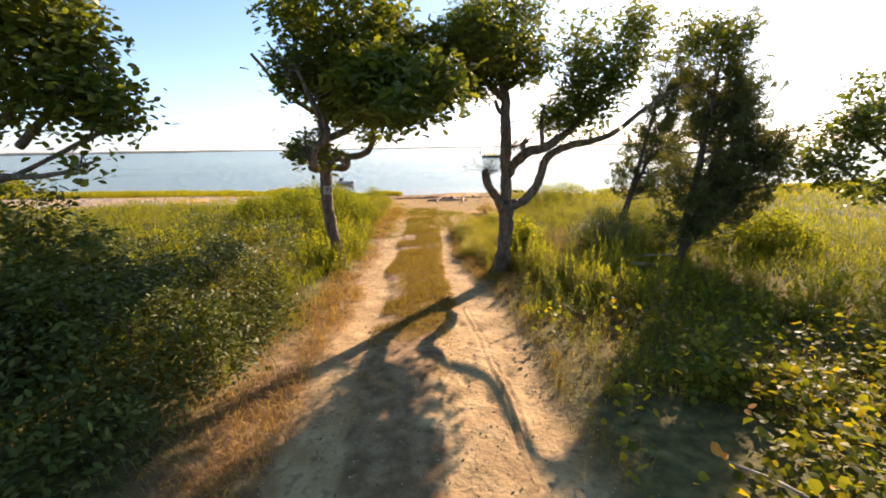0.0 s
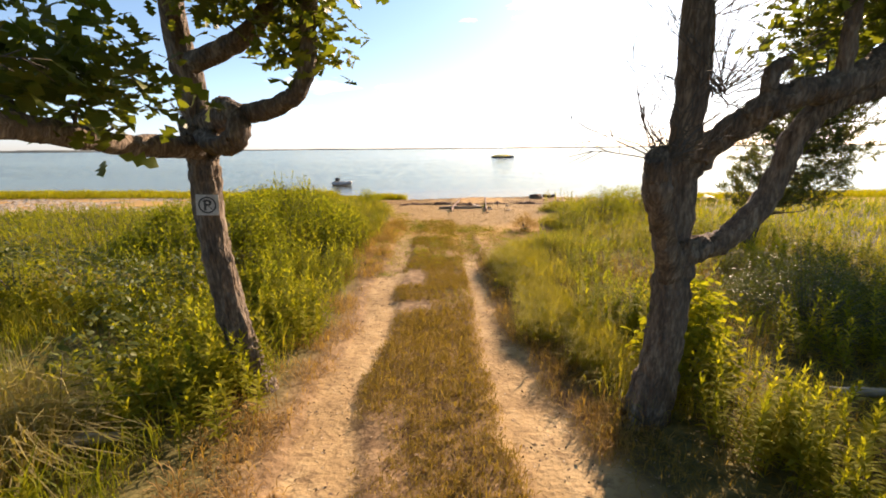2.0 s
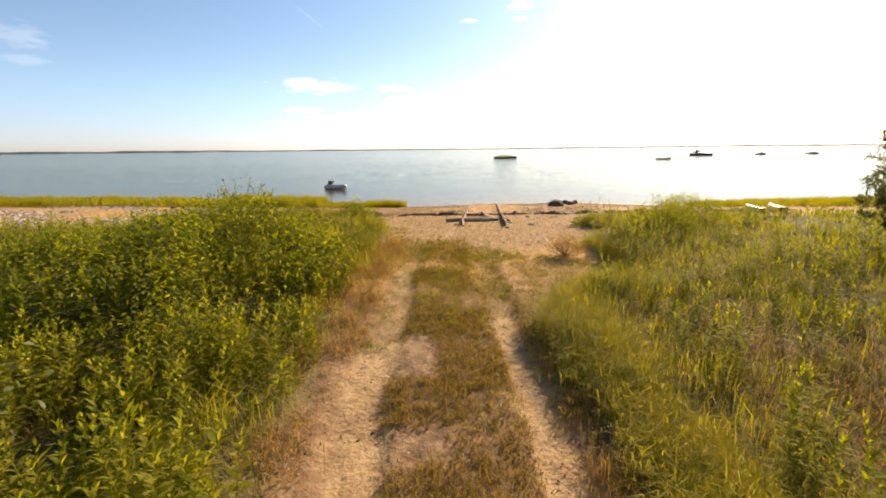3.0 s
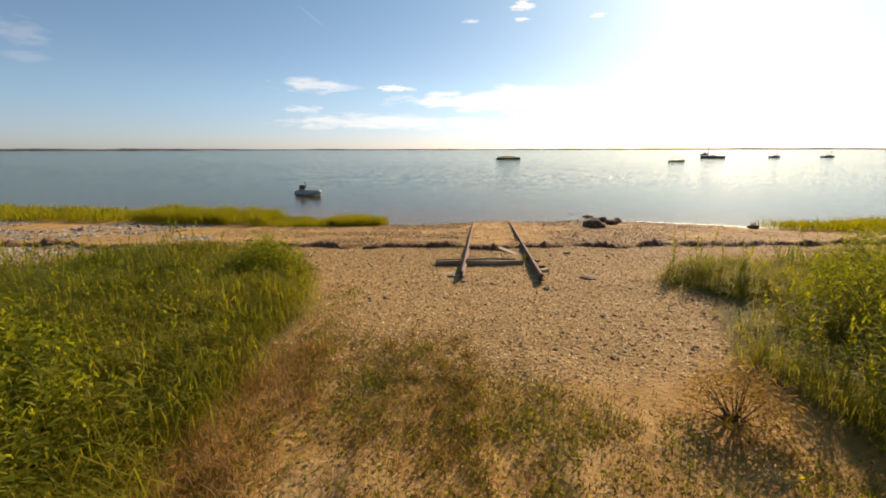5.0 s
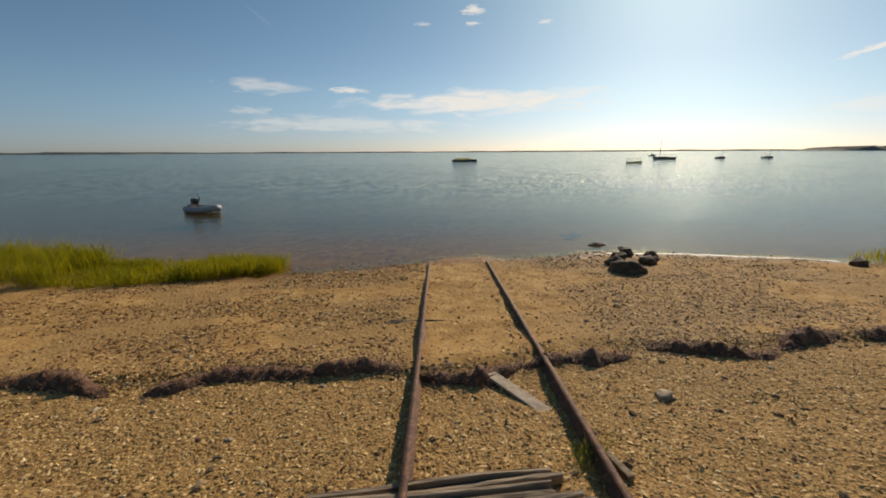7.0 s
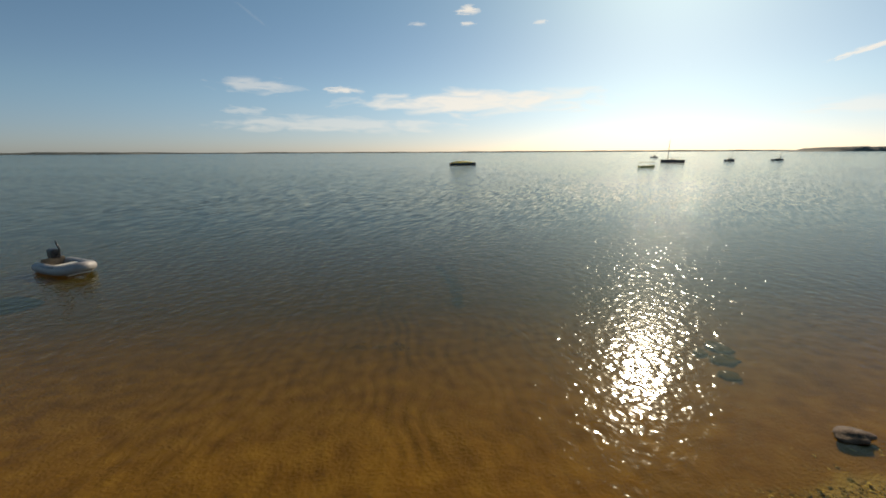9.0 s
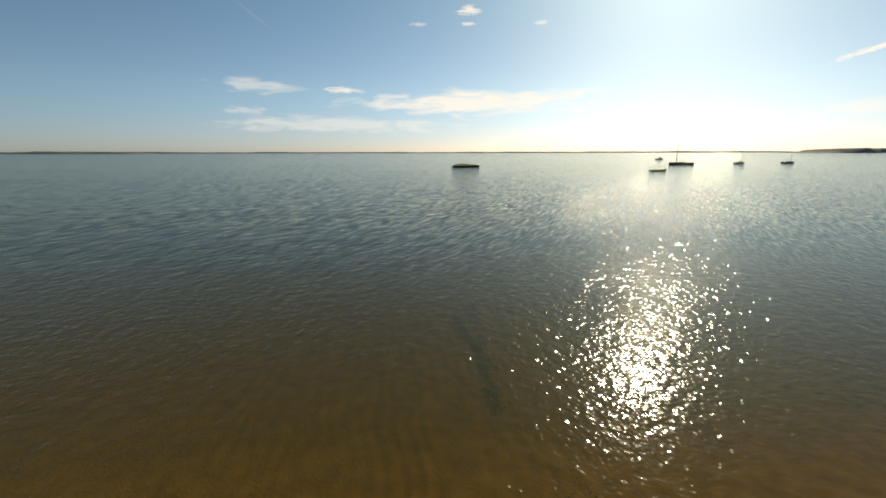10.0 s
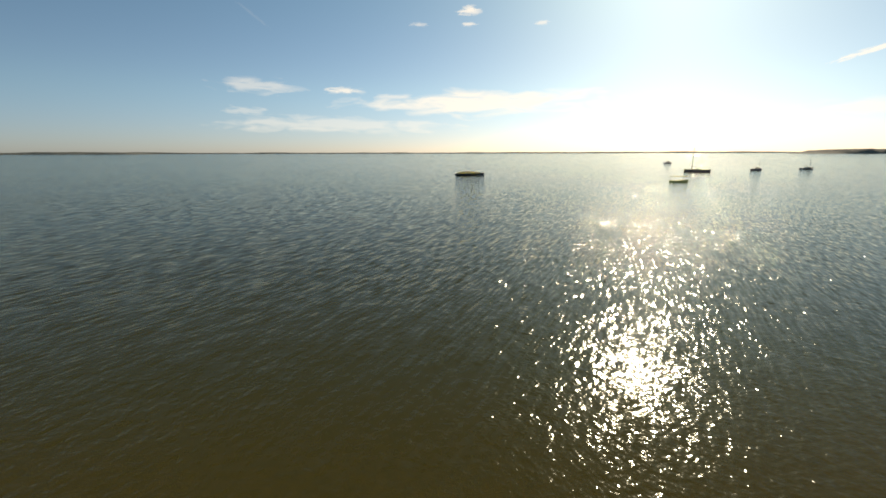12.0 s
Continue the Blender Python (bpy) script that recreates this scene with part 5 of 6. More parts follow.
oak("forked_tree", (2.16, 8.6, 0.7), [
    [(2.1, 8.56, 0.66, 0.29), (2.16, 8.58, 1.0, 0.205), (2.24, 8.6, 1.6, 0.17), (2.27, 8.62, 2.3, 0.165), (2.28, 8.62, 2.75, 0.175)],
    [(2.2, 8.56, 2.35, 0.11), (2.0, 8.35, 2.75, 0.1), (1.74, 8.02, 3.1, 0.092), (1.66, 7.92, 3.32, 0.095), (1.63, 7.88, 3.48, 0.085)],
    [(2.26, 8.66, 2.53, 0.14), (2.25, 8.64, 3.26, 0.13), (2.22, 8.60, 4.10, 0.125), (2.19, 8.60, 5.04, 0.11), (2.13, 8.60, 5.67, 0.09), (2.39, 8.60, 6.51, 0.06), (2.28, 8.60, 7.45, 0.03)],
    [(2.13, 8.60, 5.15, 0.08), (1.81, 8.60, 5.46, 0.075), (1.50, 8.50, 5.78, 0.07), (1.34, 8.40, 6.62, 0.04)],
    [(2.20, 8.60, 5.36, 0.07), (2.54, 8.60, 5.67, 0.06), (2.86, 8.60, 5.93, 0.045)],
    [(2.16, 8.60, 4.78, 0.05), (2.02, 8.50, 4.89, 0.05), (1.91, 8.40, 5.10, 0.045)],
    [(2.28, 8.62, 3.35, 0.125), (2.36, 8.45, 3.56, 0.115), (2.55, 8.2, 3.8, 0.11), (2.75, 8.06, 3.92, 0.105), (3.05, 8.0, 4.0, 0.1), (3.4, 8.05, 4.22, 0.09), (3.9, 8.2, 4.6, 0.07), (4.5, 8.4, 5.3, 0.05), (4.8, 8.5, 6.2, 0.03)],
    [(2.28, 8.62, 2.5, 0.14), (2.5, 8.62, 2.6, 0.12), (2.8, 8.6, 2.76, 0.105), (3.08, 8.6, 3.18, 0.1), (3.2, 8.58, 3.66, 0.095), (3.45, 8.56, 3.9, 0.09), (3.9, 8.5, 4.05, 0.085), (4.7, 8.4, 4.25, 0.065), (5.4, 8.35, 4.78, 0.05), (6.0, 8.3, 5.2, 0.035), (6.6, 8.3, 5.4, 0.02)],
    [(2.6, 8.16, 3.84, 0.06), (2.55, 8.12, 4.06, 0.062), (2.66, 8.12, 4.16, 0.05)],
    [(3.0, 8.0, 4.0, 0.055), (2.93, 7.95, 4.5, 0.05), (2.97, 7.9, 4.95, 0.04)],
    [(1.5, 8.5, 5.78, 0.045), (1.4, 7.8, 6.0, 0.035), (1.3, 7.0, 6.2, 0.02)],
], [((1.3, 7.2, 6.15), (0.85, 1.1, 0.5), 160), ((2.1, 8.60, 6.75), (1.2, 1.2, 0.85), 210), ((2.4, 8.5, 5.95), (0.85, 0.8, 0.5), 130), ((1.39, 8.40, 6.41), (0.6, 0.7, 0.6), 60), ((1.5, 8.6, 5.6), (0.5, 0.6, 0.45), 85), ((4.05, 8.0, 5.4), (0.7, 0.7, 0.7), 140), ((4.9, 8.90, 6.40), (1.4, 1.2, 0.9), 240), ((3.75, 7.85, 4.7), (0.8, 0.6, 0.45), 75),
    ((5.9, 8.40, 6.5), (1.0, 0.9, 0.5), 80), ((3.54, 8.70, 4.63), (0.5, 0.5, 0.35), 40), ((6.90, 8.40, 6.30), (0.9, 0.8, 0.6), 60)],
    "forked tree with a low crooked trunk and spreading limbs", bare=((1.75, 8.0, 3.42, 22, 1.0), (2.4, 8.5, 4.0, 26, 1.05), (2.3, 8.6, 4.6, 8, 0.7)))

oak("meadow_tree", (-6.6, 3.2, 1.1), [
    [(-6.6, 3.2, 1.0, 0.16), (-6.4, 3.2, 2.4, 0.12), (-5.6, 3.2, 3.9, 0.07), (-4.46, 3.18, 4.63, 0.05), (-4.34, 3.12, 5.97, 0.03)],
    [(-5.8, 3.3, 3.6, 0.04), (-4.9, 3.3, 3.75, 0.033), (-4.22, 3.18, 3.98, 0.026), (-3.61, 3.06, 4.20, 0.028), (-3.00, 3.00, 4.44, 0.014)],
    [(-4.58, 3.24, 4.14, 0.056), (-3.97, 3.12, 4.56, 0.042), (-3.24, 3.06, 4.99, 0.021)],
    [(-5.7, 3.25, 3.8, 0.045), (-4.9, 3.2, 3.78, 0.042), (-4.10, 3.06, 3.80, 0.028), (-3.49, 2.94, 3.95, 0.014)],
], [((-4.4, 3.12, 5.24), (1.1, 0.92, 0.92), 420), ((-3.6, 3.06, 4.69), (0.5, 0.49, 0.34), 110), ((-3.3, 3.06, 4.47), (0.26, 0.26, 0.14), 36), ((-3.75, 3.00, 5.48), (0.5, 0.49, 0.43), 90), ((-3.55, 2.94, 3.92), (0.21, 0.18, 0.09), 16)],
    "leafy tree with low spreading twigs beside the track", leaf_size=0.11, per=12, leaf=(OVAL_V * (1.5, 1, 1), OVAL_F))

oak("meadow_tree", (13.4, 8.2, 0.8), [
    [(13.4, 8.2, 0.7, 0.18), (13.2, 8.0, 2.2, 0.14), (12.4, 7.8, 3.8, 0.1), (11.4, 7.6, 5.6, 0.04)],
    [(13.1, 8.0, 2.4, 0.07), (11.6, 7.7, 2.9, 0.06), (10.3, 7.5, 3.1, 0.05), (9.3, 7.2, 3.5, 0.03), (8.5, 7.0, 3.5, 0.015)],
    [(12.8, 7.9, 3.0, 0.06), (11.2, 7.6, 3.5, 0.05), (10.2, 7.4, 4.0, 0.04), (9.4, 7.1, 4.6, 0.02)],
], [((10.4, 7.4, 4.3), (1.1, 0.9, 0.7), 110), ((9.0, 7.1, 3.5), (0.8, 0.6, 0.4), 60), ((9.6, 7.2, 4.3), (0.6, 0.6, 0.4), 40), ((10.4, 7.4, 3.0), (0.9, 0.6, 0.35), 50), ((11.0, 7.8, 5.2), (1.0, 1.0, 0.7), 80)],
    "small tree with thin hanging branches in the meadow", per=14, leaf=(OVAL_V * (1.5, 1, 1), OVAL_F))

SPRAY_V, SPRAY_F = [], []
for k in range(5):
    a, b0 = (k - 2) * 0.42, 0.18 * k
    p, q = np.array([0, b0 * 0.7, 0.0]), np.array([math.sin(a) * 0.55, b0 * 0.7 + math.cos(a) * 0.45, 0.06 * (k % 3) - 0.05])
    w = np.array([math.cos(a), -math.sin(a), 0]) * 0.06
    SPRAY_V += [p, (p + q) / 2 + w, q, (p + q) / 2 - w]
    SPRAY_F += [[4 * k, 4 * k + 1, 4 * k + 2], [4 * k, 4 * k + 2, 4 * k + 3]]
SPRAY_V, SPRAY_F = np.array(SPRAY_V), np.array(SPRAY_F)


def cedar(name, root, lean, height, reach, n_branches, label, stems=(), skew=0.0, start=0.12, heavy=0.0, plumes=4):
    """A red cedar: stems that part low down, branches sweeping up and plumes of scaly sprays on their outer halves.
    stems: rows of start along the trunk, offset of the tip in x and y, share of the height; skew: how much longer branches grow to +x; heavy: the share of branches on that side."""
    ob = thing(name, pose(*root), label, "tree")
    line = smooth_line(np.array([[0, 0, -0.05, 0.16], [lean[0] * 0.22, lean[1] * 0.2, height * 0.18, 0.115], [lean[0] * 0.55, lean[1] * 0.6, height * 0.5, 0.075], [lean[0], lean[1], height, 0.012]]), 10)
    V, F = tube(line, 10, 0.1)
    part_np("trunk", V, F, CEDAR_BARK, ob, smooth=True)
    axes_, weights = [line], [1.0]
    for s0, dx, dy, share in stems:
        b = line[int(s0 * (len(line) - 1))]
        up = height * share
        side = smooth_line(np.array([[b[0], b[1], b[2], 0.085], [b[0] + dx * 0.5, b[1] + dy * 0.5, b[2] + (up - b[2]) * 0.38, 0.065], [b[0] + dx * 0.85, b[1] + dy * 0.85, b[2] + (up - b[2]) * 0.72, 0.045], [b[0] + dx, b[1] + dy, up, 0.012]]), 9)
        V, F = tube(side, 8, 0.1)
        part_np("trunk", V, F, CEDAR_BARK, ob, smooth=True)
        axes_.append(side)
        weights.append(share * 0.8)
    weights = np.array(weights) / np.sum(weights)
    wood, at, axes = [], [], []
    for k in range(n_branches):
        stem = axes_[rng.choice(len(axes_), p=weights)]
        s = start + (0.98 - start) * rng.random()
        b = stem[int(s * (len(stem) - 1))]
        az = rng.normal(-0.15, 0.8) if rng.random() < heavy else rng.uniform(0, 2 * np.pi)
        shape = min(1.0, (s + 0.05) / 0.42) * (1.05 - s) ** 0.75
        l = reach * shape * rng.uniform(0.4, 1.1) * (1 + skew * math.cos(az)) + 0.22
        out, rise = np.array([math.cos(az), math.sin(az), 0.0]), rng.uniform(0.05, 0.45)
        q1 = b[:3] + out * l * 0.55 + (0, 0, l * 0.5 * rise) + rng.normal(0, 0.05, 3)
        q2 = q1 + out * l * 0.4 + (0, 0, l * (0.22 + 0.5 * rise)) + rng.normal(0, 0.06, 3)
        wood.append(tube(np.array([[*b[:3], 0.016 + 0.009 * l], [*q1, 0.013], [*q2, 0.004]]), 4))
        for _ in range(int(plumes * (0.45 + 0.5 * l) * (0.4 + 0.6 * min(1.0, s / 0.4)) + 0.5)):
            f = rng.uniform(0.32, 1.0)
            c = b[:3] + (q1 - b[:3]) * f * 2 if f < 0.5 else q1 + (q2 - q1) * (f * 2 - 1)
            way = unit(out * rng.uniform(0.2, 0.9) + rng.normal(0, 0.35, 3) + (0, 0, rng.uniform(0.3, 0.9)))
            long_, n = rng.uniform(0.25, 0.55), rng.integers(16, 27)
            u = rng.random((n, 1))
            at.append(c + way * (u * long_) + rng.normal(0, 1, (n, 3)) * 0.085 * (1.15 - u))
            axes.append(way + rng.normal(0, 0.42, (n, 3)))
    V, F = join(wood)
    tagged(part_np("branchwork", V, F, CEDAR_BARK, ob), kind="stuff")
    P, A = np.concatenate(at), np.concatenate(axes)
    V, F = instance(SPRAY_V, SPRAY_F, P, turn_axis(A, rng.normal(size=A.shape) + (0, 0, 1)), rng.uniform(0.13, 0.24, len(P)))
    part_np("crown", V, F, CEDAR_LEAF, ob, "dense dark scaly foliage")
    return ob


cedar("cedar_tree", (8.95, 16.8, 0.62), (1.5, 0.1), 7.3, 1.9, 210, "slim red cedar standing in the meadow grass", ((0.3, 1.7, 0.2, 0.85),), skew=0.4, start=0.28, heavy=0.3, plumes=4)
cedar("cedar_tree", (7.05, 8.95, 0.78), (0.45, -0.2), 6.0, 1.4, 300, "large dark red cedar leaning beside the track", ((0.14, 1.0, 0.3, 0.76), (0.16, 1.65, -0.3, 0.54)), 0.3, 0.2, 0.35, plumes=4)


def fallen(name, pts, radius, material, label):
    P = np.array([[x, y, float(land(x, y)) + h, radius * f] for x, y, h, f in pts])
    V, F = tube(smooth_line(P, 6), 8, 0.12)
    return tagged(new(name, tri_mesh(name, V, F, material, True)), label, "fallen branch")


fallen("fallen_branch", [(4.2, 8.75, 0.12, 1), (5.0, 8.65, 0.16, 0.9), (5.9, 8.85, 0.22, 0.8), (6.9, 8.8, 0.25, 0.5)], 0.05, DEADWOOD, "bleached fallen branch lying under the cedar")
fallen("fallen_branch", [(4.6, 8.2, 0.08, 1), (5.3, 8.4, 0.14, 0.8), (6.2, 8.3, 0.1, 0.4)], 0.06, DEADWOOD, "grey fallen log in the weeds")
fallen("fallen_branch", [(-3.9, 7.4, 0.1, 0.8), (-3.3, 7.9, 0.2, 1), (-2.9, 8.1, 0.12, 0.6)], 0.06, DEADWOOD, "grey dead branch in the weeds by the oak")
fallen("fallen_branch", [(2.75, 0.7, 0.35, 0.7), (2.95, 0.4, 0.4, 1), (3.2, 0.2, 0.3, 0.5)], 0.012, DEADWOOD, "pale dead stick among the vine leaves")


# ---------------------------------------------------------------- the sign on the oak
sign = thing("parking_sign", pose(-2.355, 9.04, 3.0, 88, 3, 14) @ Matrix.Scale(0.92, 4), "small weathered no-parking sign nailed to the oak trunk", "sign")
bm = box_bm(-0.115, -0.115, -0.006, 0.115, 0.115, 0.0, 0.002)
part("plate", bm, SIGN_WHITE, sign, "scuffed white plate")
bm = bmesh.new()
o1 = [bm.verts.new((math.cos(a) * 0.092, math.sin(a) * 0.092, 0.004)) for a in np.linspace(0, 2 * math.pi, 40, endpoint=False)]
o2 = [bm.verts.new((math.cos(a) * 0.076, math.sin(a) * 0.076, 0.004)) for a in np.linspace(0, 2 * math.pi, 40, endpoint=False)]
for k in range(40):
    bm.faces.new((o1[k], o1[(k + 1) % 40], o2[(k + 1) % 40], o2[k]))
part("ring", bm, SIGN_BLACK, sign, "dark ring")
bm = box_bm(-0.004, -0.085, 0.0035, 0.004, 0.085, 0.005)
bmesh.ops.rotate(bm, verts=bm.verts, matrix=Matrix.Rotation(radians(45), 3, "Z"))
part("slash", bm, SIGN_BLACK, sign, "faded diagonal bar")
tx = bpy.data.curves.new("letter", "FONT")
tx.body, tx.size, tx.align_x, tx.align_y, tx.extrude, tx.offset = "P", 0.165, "CENTER", "CENTER", 0.001, 0.004
tx.materials.append(SIGN_BLACK)
letter = new("letter", tx)
letter.parent, letter.location = sign, (0, -0.005, 0.007)
for sxn, syn in ((0, 0.1), (0, -0.1)):
    bm = bmesh.new()
    bmesh.ops.create_uvsphere(bm, u_segments=8, v_segments=5, radius=0.006)
    ob = part("nail", bm, RUST, sign, "rusty nail head")
    ob.location = (sxn, syn, 0.002)


# ---------------------------------------------------------------- the old boat railway
PROFILE = [(-0.055, 0), (0.055, 0), (0.055, 0.012), (0.012, 0.022), (0.010, 0.085), (0.03, 0.092), (0.032, 0.12), (-0.032, 0.12), (-0.03, 0.092), (-0.010, 0.085), (-0.012, 0.022), (-0.055, 0.012)]


def rail(name, x0, y0, x1, y1, lift0, lift1):
    n = 46
    t = np.linspace(0, 1, n)
    xs, ys = x0 + (x1 - x0) * t, y0 + (y1 - y0) * t
    zs = 0.665 - 0.0625 * (ys - 24.5) + lift0 + (lift1 - lift0) * t
    side = unit(np.array([y1 - y0, -(x1 - x0), 0.0]))
    ob = thing(name, pose(x0, y0, 0), "rusty iron rail of an old boat railway on the pebble beach", "rail", "rails of the boat railway")
    P = np.array(PROFILE)
    V = np.stack([xs - x0, ys - y0, zs], -1)[:, None] + P[None, :, :1] * side + P[None, :, 1:] * np.array([0, 0, 1.0])
    V = V + rng.normal(0, 0.0012, V.shape)
    m = len(P)
    F = []
    for k in range(n - 1):
        for j in range(m):
            a, b, c, d = k * m + j, k * m + (j + 1) % m, (k + 1) * m + (j + 1) % m, (k + 1) * m + j
            F += [[a, d, c], [a, c, b]]
    for o, s in ((0, 1), ((n - 1) * m, -1)):
        for a, b, c in ((0, 1, 2), (0, 2, 3), (0, 3, 11), (3, 10, 11), (3, 4, 10), (4, 9, 10), (4, 5, 9), (5, 8, 9), (5, 6, 8), (6, 7, 8), (0, 11, 11)):
            if len({a, b, c}) == 3:
                F.append([o + a, o + b, o + c][::s])
    part_np("rail_bar", V.reshape(-1, 3), np.array(F), RUST, ob)
    return ob


rail("boat_rail", 0.5, 24.62, 1.56, 35.6, 0.045, 0.01)
rail("boat_rail", 2.13, 24.35, 3.2, 35.4, 0.045, 0.01)


def sleeper(name, x0, x1, y, width, height, sink, strips, label, yaw=0.0):
    """A weathered timber split along its grain."""
    zc = float(np.interp(y, LAND_Y, LAND_Z)) - sink
    ob = thing(name, pose(x0, y, zc, 0, 0, yaw), label, "timber", "timbers of the boat railway")
    w = width / strips
    for k in range(strips):
        a, b = rng.uniform(0, 0.16) * (k > 0), rng.uniform(0.02, 0.3) * (k > 0)
        bmx = box_bm(a, k * w + 0.012, 0, (x1 - x0) - b, (k + 1) * w - 0.014, height * (1.0 if k == 0 else rng.uniform(0.55, 0.95)), 0.006, 0.01)
        bmesh.ops.subdivide_edges(bmx, edges=[e for e in bmx.edges if abs(e.verts[0].co.x - e.verts[1].co.x) > 1], cuts=9)
        for v in bmx.verts:
            v.co.z += 0.012 * math.sin(v.co.x * 3 + k * 2) + random.uniform(-0.004, 0.004)
            v.co.y += 0.010 * math.sin(v.co.x * 2.2 + k) + random.uniform(-0.003, 0.003)
        part("timber_strip", bmx, OLDWOOD, ob)
    return ob


sleeper("sleeper", -0.06, 2.12, 26.15, 0.42, 0.13, 0.02, 6, "cracked grey timber sleeper lying across under the rails", 1.5)
sleeper("sleeper", 0.42, 1.45, 30.55, 0.12, 0.04, 0.022, 2, "thin half-buried timber crossing under the rail", -1)


def block(name, x, y, sx_, sy_, sz_, yaw, material, label, category, sink=0.01, bev=0.012):
    ob = thing(name, pose(x, y, float(land(x, y)) - sink, random.uniform(-4, 4), random.uniform(-4, 4), yaw), label, category)
    bmx = box_bm(-sx_ / 2, -sy_ / 2, 0, sx_ / 2, sy_ / 2, sz_, bev, 0.006)
    part("body", bmx, material, ob)
    return ob


ob = thing("loose_board", pose(2.1, 27.78, float(land(2.1, 27.78)) + 0.0, 0, 2, -61), "pale bleached board lying loose on the pebbles", "board")
bm = box_bm(-0.68, -0.075, 0, 0.68, 0.075, 0.03, 0.005, 0.008)
part("body", bm, PALEWOOD, ob)
block("timber_block", 2.45, 25.5, 0.2, 0.1, 0.09, 20, PALEWOOD, "short sawn timber block beside the rail", "block")
block("timber_block", 2.47, 25.78, 0.15, 0.11, 0.1, -12, RUST, "rust-brown block wedged beside the rail", "block")
block("timber_block", 2.5, 26.68, 0.42, 0.07, 0.05, -80, OLDWOOD, "grey wood splinter against the rail", "wood")
block("flat_wood", 0.2, 25.25, 0.34, 0.07, 0.03, 3, PALEWOOD, "flat driftwood scrap on the pebbles", "driftwood")


def rock(name, x, y, r, squash, material, label, stretch=1.0, z=None, yaw=0.0, group=""):
    bmx = bmesh.new()
    bmesh.ops.create_icosphere(bmx, subdivisions=3, radius=1.0)
    off = Vector((x * 3.1, y * 1.7, r * 9))
    for v in bmx.verts:
        d = v.co.normalized()
        k = 0.95 + 0.42 * noise.noise(d * 1.4 + off) + 0.2 * noise.noise(d * 2.9 + off) + 0.07 * noise.noise(d * 7 + off)
        v.co = Vector((d.x * k * r * stretch, d.y * k * r, max(d.z * k * r * squash, -0.35 * r * squash)))
    for f in bmx.faces:
        f.smooth = True
    me = bpy.data.meshes.new(name)
    bmx.to_mesh(me)
    bmx.free()
    me.materials.append(material)
    ob = new(name, me)
    ob.matrix_basis = pose(x, y, (float(land(x, y)) if z is None else z) + 0.22 * r * squash, 0, 0, yaw)
    return tagged(ob, label, "rock", group)


G = "boulders at the waterline"
rock("boulder", 6.42, 33.5, 0.33, 0.78, BOULDER, "large rounded dark boulder on the wet sand", 1.3, None, -12, G)
for x, y, r, squash in ((6.58, 34.4, 0.23, 0.9), (6.95, 35.0, 0.21, 1.0), (7.68, 35.8, 0.2, 1.0), (8.05, 35.15, 0.2, 0.9), (7.56, 34.4, 0.23, 0.85)):
    rock("boulder", x, y, r, squash, BOULDER, "rounded dark brown boulder at the water's edge", 1.12, None, x * 50, G)
rock("boulder", 7.5, 37.45, 0.18, 0.4, BOULDER, "flat dark rock just breaking the water", 1.5, 0.0, 0, G)
rock("boulder", 8.1, 36.85, 0.1, 0.6, PALESTONE, "small pale stone in the shallows", 1.3, 0.0, 0, G)
rock("boulder", 13.3, 33.75, 0.21, 0.85, BOULDER, "rounded dark boulder by the marsh grass", 1.0, None, 0, G)
for x, y, r in ((8.14, 40.74, 0.25), (7.74, 40.1, 0.23), (7.98, 40.22, 0.17), (7.57, 40.55, 0.15), (7.7, 40.72, 0.1), (7.55, 41.11, 0.09), (7.35, 39.5, 0.19), (6.9, 40.71, 0.08), (6.3, 39.76, 0.05), (7.0, 40.45, 0.06)):
    rock("sunken_rock", x, y, r, 0.3, SUNKEN, "flat dark rock on the sandy bottom under water", 1.3, None, x * 33, "sunken rocks")
rock("beach_stone", 3.22, 24.75, 0.13, 0.4, BROWNSTONE, "flat tan stone among the pebbles", 1.35, None, 10)
rock("beach_stone", 3.63, 27.7, 0.1, 0.5, PALESTONE, "rounded tan stone among the pebbles", 1.1, None, 40)
rock("beach_stone", 0.54, 24.52, 0.065, 0.6, PALESTONE, "small stone at the end of the rail", 1.2, None, 80)
rock("beach_stone", 0.3, 25.0, 0.08, 0.6, PALESTONE, "small pale stone beside the rail", 1.2, None, 15)
rock("beach_stone", 2.15, 24.02, 0.07, 0.6, BOULDER, "small dark stone beyond the rail end", 1.2, None, 60)

# shingle washed dark at the waterline
pts = scatter(2200, 3.4, 9.5, 34.6, 37.4, lambda x, y: np.exp(-(((y - shore(x)) / 0.45) ** 2)) * ramp01(x, 3.6, 5.5) * 0.7)
V, F = pebbles(pts, 0.02, 0.075)
stuff("wet_shingle", V, F, BOULDER, "dark wet stones scattered along the waterline", "stones")

